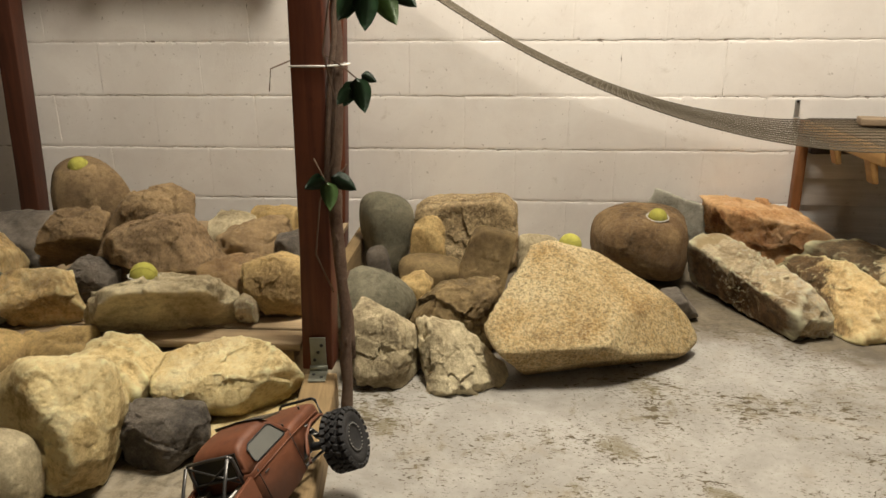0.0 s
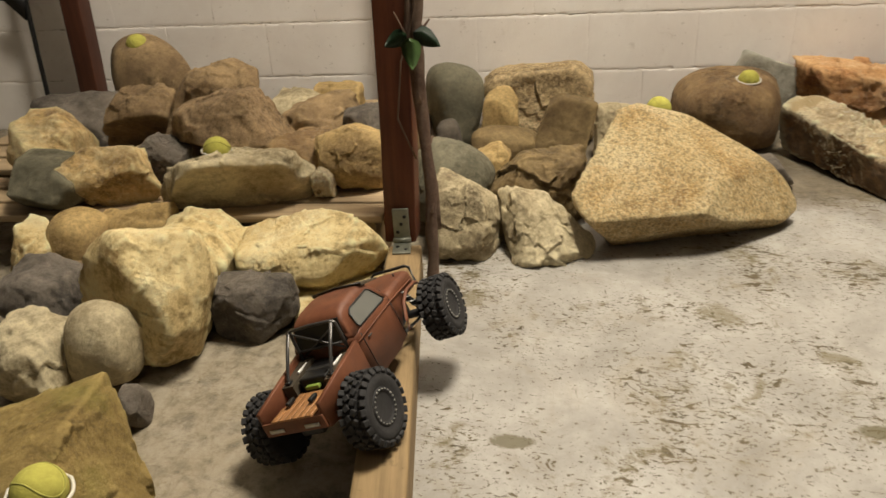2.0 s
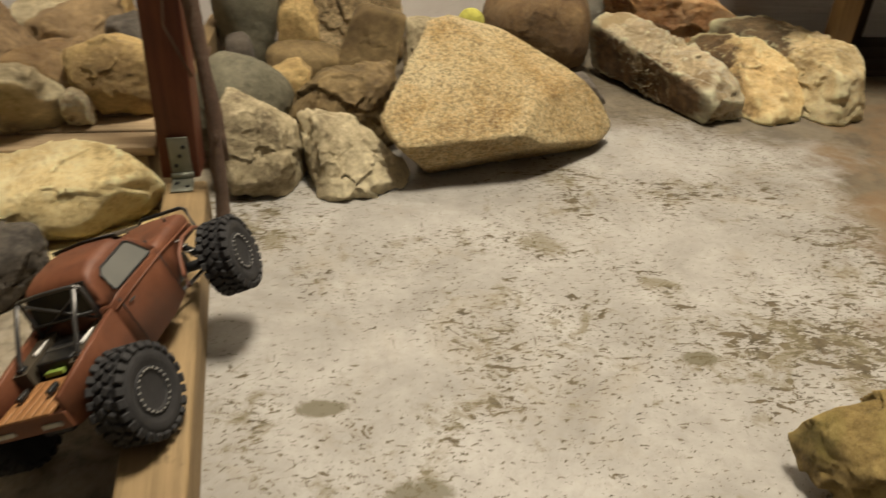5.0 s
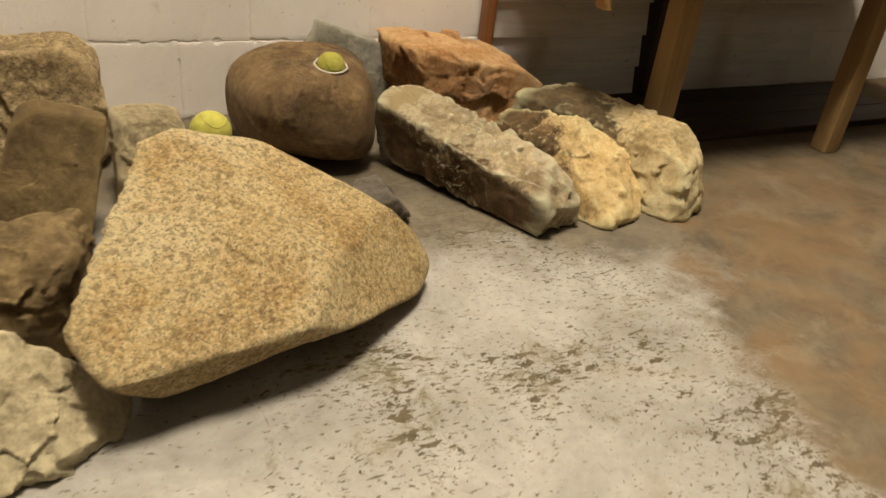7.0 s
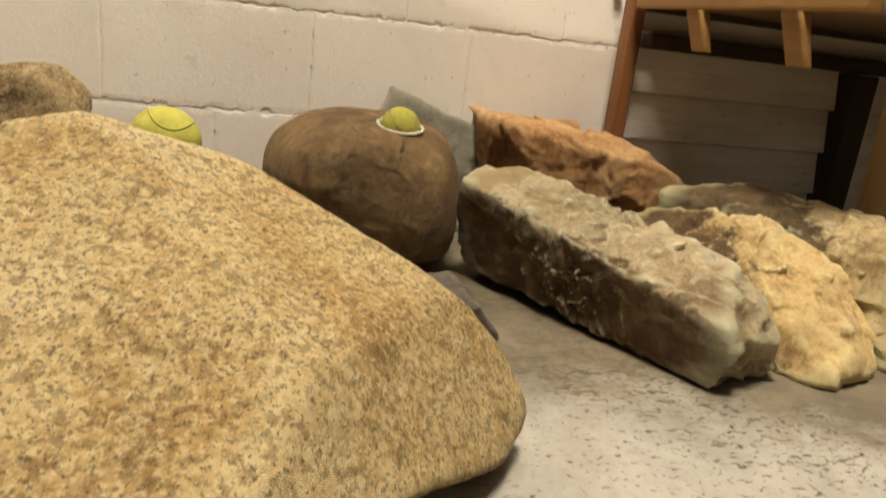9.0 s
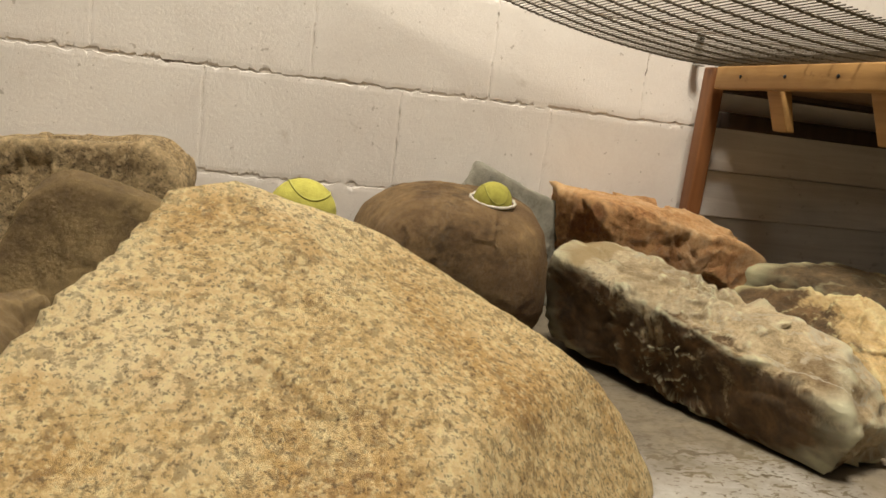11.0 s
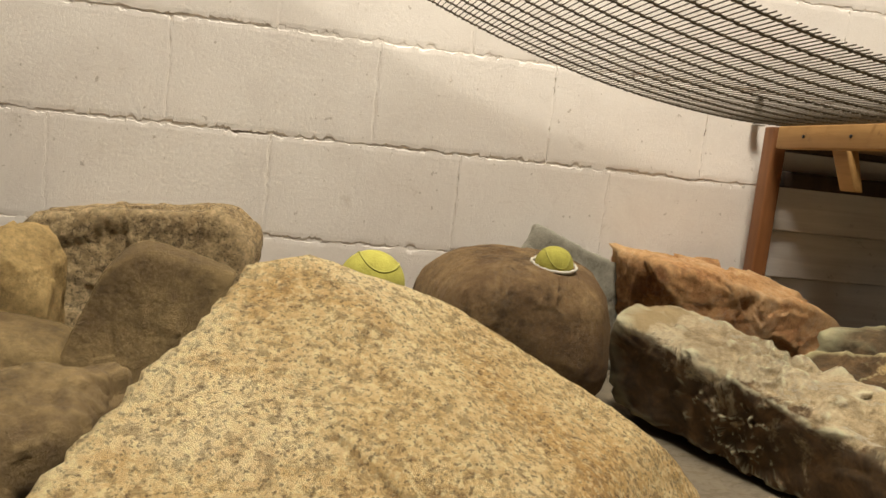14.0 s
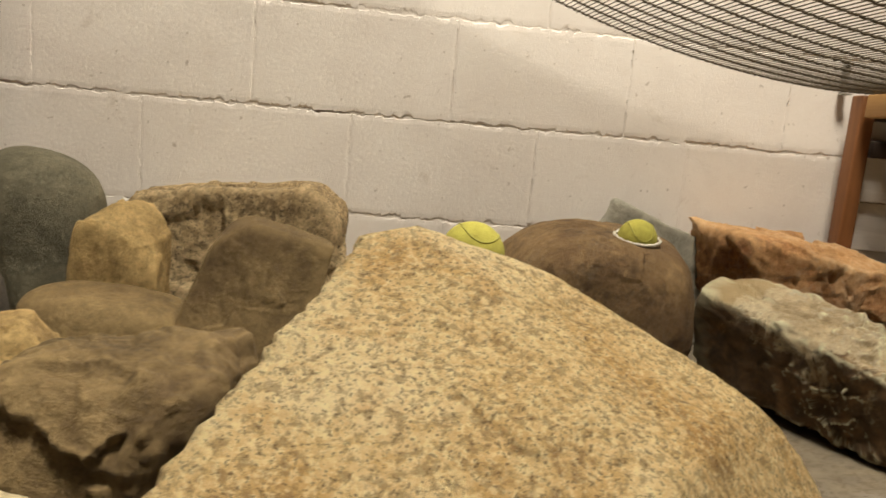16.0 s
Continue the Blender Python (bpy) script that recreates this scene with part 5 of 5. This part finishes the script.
def arch(x, z0, z1, w0, w1, r=0.010, crown=0.0015, y=0.0):
    """A section across the truck at x: leaning sides, rounded shoulders and a slightly crowned top."""
    out = [(x, y - w0, z0)]
    for k in range(6):
        a = math.pi / 2 * k / 5
        out.append((x, y - w1 + r * (1 - math.cos(a)), z1 - r + r * math.sin(a)))
    out.append((x, y, z1 + crown))
    for k in range(6):
        a = math.pi / 2 * (5 - k) / 5
        out.append((x, y + w1 - r * (1 - math.cos(a)), z1 - r + r * math.sin(a)))
    out.append((x, y + w0, z0))
    return out


hood = shell([arch(0.029, 0.058, 0.066, 0.044, 0.042, 0.003, 0.001), arch(0.026, 0.050, 0.077, 0.048, 0.046, 0.007), arch(0.016, 0.048, 0.083, 0.051, 0.049), arch(-0.030, 0.050, 0.086, 0.055, 0.053), arch(-0.070, 0.040, 0.0870, 0.060, 0.057), arch(-0.0915, 0.020, 0.0865, 0.0625, 0.060)])
part("hood", hood, M_rust, truck)
for s in (1, -1):
    lip = [(0.030, s * 0.050, 0.047), (0.012, s * 0.055, 0.056), (-0.025, s * 0.058, 0.060), (-0.055, s * 0.061, 0.050), (-0.074, s * 0.064, 0.026), (-0.080, s * 0.064, 0.006)]
    part("fender_lip", tube(lip, 0.0035, 8), M_rust, truck)
    part("headlight", lathe([(0.0005, 0.004), (0.006, 0.003), (0.0085, 0.0), (0.0085, -0.004)], 20), M_glass, truck, "small round grey headlight").matrix_basis = pose(0.027, s * 0.034, 0.066, 0, 90, 0)
door = shell([arch(-0.092, 0.006, 0.086, 0.0635, 0.061, 0.004), arch(-0.13, 0.0, 0.087, 0.065, 0.063, 0.004), arch(-0.20, 0.0, 0.086, 0.065, 0.063, 0.004), arch(-0.224, 0.004, 0.083, 0.065, 0.063, 0.004)])
part("door_panel", door, M_rust, truck)
cab = shell([arch(-0.089, 0.083, 0.0875, 0.060, 0.058, 0.002), arch(-0.106, 0.083, 0.111, 0.061, 0.055, 0.006), arch(-0.121, 0.083, 0.1285, 0.0615, 0.0515, 0.010), arch(-0.130, 0.083, 0.1325, 0.062, 0.051, 0.013, 0.002), arch(-0.155, 0.083, 0.1350, 0.062, 0.051, 0.014, 0.0025), arch(-0.190, 0.083, 0.1335, 0.062, 0.051, 0.014, 0.0025), arch(-0.208, 0.083, 0.1285, 0.062, 0.051, 0.012, 0.002), arch(-0.217, 0.083, 0.1195, 0.062, 0.052, 0.010), arch(-0.224, 0.083, 0.096, 0.062, 0.057, 0.006)])
part("cab", cab, M_rust, truck)
part("windshield", shell([[(-0.0905, -0.050, 0.0885), (-0.0905, 0.050, 0.0885), (-0.094, 0.050, 0.0885), (-0.094, -0.050, 0.0885)], [(-0.1205, -0.043, 0.1265), (-0.1205, 0.043, 0.1265), (-0.124, 0.043, 0.1265), (-0.124, -0.043, 0.1265)]]), M_black, truck, "dark windscreen")
for s in (1, -1):
    # side glass in a rounded rubber surround, just proud of the leaning cab side
    base = [(-0.106, 0.089), (-0.1225, 0.1165), (-0.130, 0.1205), (-0.190, 0.1195), (-0.1985, 0.1135), (-0.2005, 0.092), (-0.1965, 0.088), (-0.110, 0.087)]
    bm = bmesh.new()
    bm.faces.new([bm.verts.new((x, s * (0.0632 - (z - 0.083) * 0.27), z)) for x, z in base])
    bmesh.ops.recalc_face_normals(bm, faces=bm.faces[:])
    bmesh.ops.solidify(bm, geom=bm.faces[:], thickness=0.0012)
    part("side_window", bm, M_glass, truck, "smoky grey side window", smooth=False)
    loop = [(x, s * (0.0638 - (z - 0.083) * 0.27), z) for x, z in base]
    part("window_trim", tube(loop + [loop[0]], 0.0014, 6), M_black, truck, "thin black window rubber")
    part("belt_line", tube([(0.012, s * 0.0545, 0.066), (-0.09, s * 0.0638, 0.0745), (-0.222, s * 0.0658, 0.0735)], 0.0014, 6), M_rust, truck)
    for dx, z1 in ((-0.0965, 0.080), (-0.2065, 0.080)):
        part("door_seam", tube([(dx, s * 0.0653, 0.006), (dx, s * 0.0638, z1)], 0.0008, 5), M_black, truck)
    part("door_handle", box(-0.196, -0.0012, 0.064, -0.184, 0.0012, 0.0665, 0.0006, 2, None, pose(0, s * 0.0662, 0)), M_bar, truck, "small dark door handle")
    bed = shell([arch(-0.2245, 0.006, 0.0780, 0.0045, 0.0042, 0.002, 0, s * 0.0595), arch(-0.29, 0.008, 0.0700, 0.0045, 0.0042, 0.002, 0, s * 0.0590), arch(-0.362, 0.018, 0.0600, 0.0040, 0.0038, 0.002, 0, s * 0.0580)])
    part("bed_side", bed, M_rust, truck)
    deck = shell([[(-0.2255, s * y, z) for y, z in ((0.030, 0.050), (0.030, 0.069), (0.0545, 0.069), (0.0545, 0.050))], [(-0.297, s * y, z) for y, z in ((0.032, 0.040), (0.032, 0.060), (0.0540, 0.060), (0.0540, 0.040))]])
    part("inner_rail", deck, M_bed, truck, "flat olive-brown inner rail", smooth=False)
    hoop = [(-0.231, s * 0.047, 0.068), (-0.230, s * 0.0475, 0.100), (-0.2295, s * 0.0465, 0.118), (-0.2315, s * 0.0450, 0.1225), (-0.237, s * 0.0445, 0.1215), (-0.262, s * 0.0440, 0.096), (-0.287, s * 0.0435, 0.067), (-0.289, s * 0.0435, 0.060)]
    part("roll_bar", tube(hoop, 0.0028, 8), M_bar, truck, "dark steel roll bar")
    part("cross_brace", tube([(-0.230, s * 0.046, 0.117), (-0.229, -s * 0.040, 0.074)], 0.0018, 6), M_bar, truck)
    part("bar_foot", box(-0.294, s * 0.0435 - 0.005, 0.0605, -0.283, s * 0.0435 + 0.005, 0.0655, 0.0012), M_black, truck)
    part("rail_sticker", box(-0.268, s * 0.036 - 0.0016, 0.0642, -0.240, s * 0.036 + 0.0016, 0.0680, 0.0003, 1, None, pose(0, 0, 0)), M_white, truck, "thin white sticker")
    part("shock", tube([(-0.038, s * 0.047, 0.070), (-0.010, s * 0.068, 0.004)], 0.0055, 10), M_black, truck)
    spring = [(-0.038 + 0.028 * u + 0.007 * math.cos(34 * u), s * (0.047 + 0.021 * u) + 0.007 * math.sin(34 * u), 0.070 - 0.066 * u) for u in [k / 60 for k in range(6, 55)]]
    part("spring", tube(spring, 0.0011, 5), M_steel, truck, "coiled steel spring")
    part("rear_shock", tube([(-WB + 0.05, s * 0.045, 0.05), (-WB + 0.012, s * 0.062, 0.0)], 0.0055, 10), M_black, truck)
    for x0, x1 in ((-0.115, -0.008), (-0.19, -WB + 0.008)):
        part("link_rod", tube([(x0, s * 0.026, -0.004), (x1, s * 0.050, -0.006)], 0.0032, 8), M_bar, truck)
    part("hood_pin", tube([(-0.006, s * 0.034, 0.083), (-0.006, s * 0.034, 0.0905)], 0.0018, 6), M_black, truck)
    part("cowl_pin", tube([(-0.076, s * 0.040, 0.086), (-0.076, s * 0.040, 0.0925)], 0.0018, 6), M_black, truck)
    part("bed_clamp", box(-0.336, s * 0.022 - 0.0035, 0.0475, -0.318, s * 0.022 + 0.0035, 0.0535, 0.0012), M_black, truck, "small black clamp on the planks")
part("side_sticker", box(-0.350, -0.0546, 0.037, -0.325, -0.0536, 0.0455, 0.0003, 1), M_orange, truck, "orange-red sticker inside the bed")
# black panel paints in the darkness of the cab behind the open window
part("rear_window", shell([[(-0.2275, -0.050, 0.082), (-0.2275, 0.050, 0.082), (-0.2245, 0.050, 0.082), (-0.2245, -0.050, 0.082)], [(-0.2190, -0.045, 0.1205), (-0.2190, 0.045, 0.1205), (-0.2160, 0.045, 0.1205), (-0.2160, -0.045, 0.1205)]]), M_black, truck, "black panel painted as the dark inside of the open rear window", smooth=False)
part("roof_hoop", tube([(-0.2305, -0.0462, 0.120), (-0.2325, -0.040, 0.1240), (-0.2330, 0.0, 0.1255), (-0.2325, 0.040, 0.1240), (-0.2305, 0.0462, 0.120)], 0.0028, 8), M_bar, truck)
part("lower_bar", tube([(-0.230, -0.047, 0.083), (-0.230, 0.047, 0.083)], 0.0022, 8), M_bar, truck)
visor = shell([[(-0.088, -0.056, 0.1215), (-0.087, 0.0, 0.1235), (-0.088, 0.056, 0.1215), (-0.088, 0.056, 0.1190), (-0.087, 0.0, 0.1210), (-0.088, -0.056, 0.1190)], [(-0.131, -0.0525, 0.1345), (-0.131, 0.0, 0.1375), (-0.131, 0.0525, 0.1345), (-0.131, 0.0525, 0.1300), (-0.131, 0.0, 0.1330), (-0.131, -0.0525, 0.1300)]])
part("sun_visor", visor, M_bed, truck, "dark olive visor over the windscreen", smooth=False)
part("visor_trim", tube([(-0.1315, -0.053, 0.1350), (-0.132, 0.0, 0.1380), (-0.1315, 0.053, 0.1350)], 0.0012, 5), M_black, truck)
for k in range(6):
    w = 0.0128
    x0 = -0.298 if k in (1, 2, 3, 4) else -0.330
    part("bed_plank", box(-0.366, -0.0396 + k * 0.0132, 0.0405, x0, -0.0396 + k * 0.0132 + w, 0.0450, 0.0006, 1), M_newwood, truck, "orange-brown wooden plank")
part("bed_floor", box(-0.362, -0.054, 0.018, -0.226, 0.054, 0.036, 0.001), M_rust, truck)
part("battery_box", box(-0.286, -0.027, 0.0365, -0.229, 0.027, 0.062, 0.003), M_black, truck)
part("battery_strap", box(-0.262, -0.0275, 0.0370, -0.252, 0.0275, 0.0630, 0.001), M_bar, truck)
part("label_plate", box(-0.2945, -0.013, 0.0460, -0.2865, 0.013, 0.0520, 0.0008), M_lime, truck, "lime green label")
part("tailgate", box(-0.3665, -0.0585, 0.020, -0.3625, 0.0585, 0.0420, 0.001), M_rust, truck)
for s in (1, -1):
    part("tail_plate", box(-0.3685, s * 0.034 - 0.014, 0.0255, -0.3668, s * 0.034 + 0.014, 0.0320, 0.0005, 1), M_steel, truck, "bright metal strip on the tailgate")
part("chassis", box(-0.34, -0.022, -0.006, 0.012, 0.022, 0.024, 0.004), M_black, truck)
for x in (0.0, -WB):
    part("axle", tube([(x, -0.078, 0), (x, 0.078, 0)], 0.008, 10), M_black, truck)
    part("differential", lathe([(0.001, -0.017), (0.012, -0.014), (0.017, 0.0), (0.012, 0.014), (0.001, 0.017)], 16), M_black, truck).matrix_basis = pose(x, 0.022, 0.0, 90, 0, 0)
part("front_bumper", tube([(0.018, -0.046, 0.048), (0.036, -0.045, 0.050), (0.039, -0.043, 0.078), (0.039, -0.036, 0.0825), (0.039, 0.036, 0.0825), (0.039, 0.043, 0.078), (0.036, 0.045, 0.050), (0.018, 0.046, 0.048)], 0.0030, 8), M_black, truck)

# ---- block courses of the wall ----
BW, BH, GAP = 0.4064, 0.2032, 0.0036


def block_mesh(seed):
    """A block face: a low pillow with a wavering, slightly broken edge."""
    rng = random.Random(seed)
    w, h = (BW - 0.0012) / 2, (BH - GAP) / 2
    rim = [(-w + 2 * w * i / 80, -h) for i in range(80)] + [(w, -h + 2 * h * i / 30) for i in range(30)] + [(w - 2 * w * i / 80, h) for i in range(80)] + [(-w, h - 2 * h * i / 30) for i in range(30)]
    bm = bmesh.new()
    rings = []
    jit = [(noise.fractal(Vector((x * 40, z * 40, seed * 3.3)), 0.4, 2.2, 5) * 1.3, noise.fractal(Vector((x * 40, z * 40, seed * 3.3 + 50)), 0.4, 2.2, 5) * 1.3) for x, z in rim]
    for inset, y, amp in ((0.0, 0.012, 0.0016), (0.0, -0.0092, 0.0022), (0.0018, -0.0113, 0.0046), (0.010, -0.012, 0.0012)):
        ring = []
        for (x, z), (jx, jz) in zip(rim, jit):
            sx, sz = x - math.copysign(min(inset * 0.45, abs(x)), x), z - math.copysign(min(inset, abs(z)), z)
            # upright joints are filled nearly flush with paint
            flush = abs(x) > w - 1e-6 and abs(z) < h - 0.012 and -0.0118 < y < 0
            ring.append(bm.verts.new((sx + jx * amp, -0.0116 if flush else y, sz + jz * amp)))
        rings.append(ring)
    n = len(rim)
    for a, b in zip(rings, rings[1:]):
        for k in range(n):
            bm.faces.new((a[k], a[(k + 1) % n], b[(k + 1) % n], b[k]))
    bm.faces.new(rings[-1])
    bmesh.ops.recalc_face_normals(bm, faces=bm.faces[:])
    me = bpy.data.meshes.new("block")
    bm.to_mesh(me)
    bm.free()
    me.materials.append(M_wall)
    return me


# upright joints that do not follow the running bond, by course
CUT = {1: (1.045, 1.372), 2: (0.465, 0.862, 1.228, 1.58), 3: (1.045, 1.42), 4: (1.20, 1.58)}


def joints(row):
    xs = [0.662 + (BW / 2 if row % 2 == 0 else 0.0) + BW * i for i in range(-10, 10)]
    own = CUT.get(row, ())
    xs = [x for x in xs if all(abs(x - c) > 0.16 for c in own)] + list(own)
    return sorted(x for x in xs if -3.55 < x < 4.75)


blocks = [block_mesh(i) for i in range(9)]
rng = random.Random(5)
for row in range(16):
    xs = joints(row)
    for x0, x1 in zip(xs, xs[1:]):
        ob = new("block", blocks[rng.randrange(9)])
        ob.parent = wall
        ob.location = ((x0 + x1) / 2, WALL_Y + 0.0125 + rng.uniform(-0.0012, 0.0012), BH * (row + 0.5))
        ob.scale = ((x1 - x0) / BW, 1, 1)
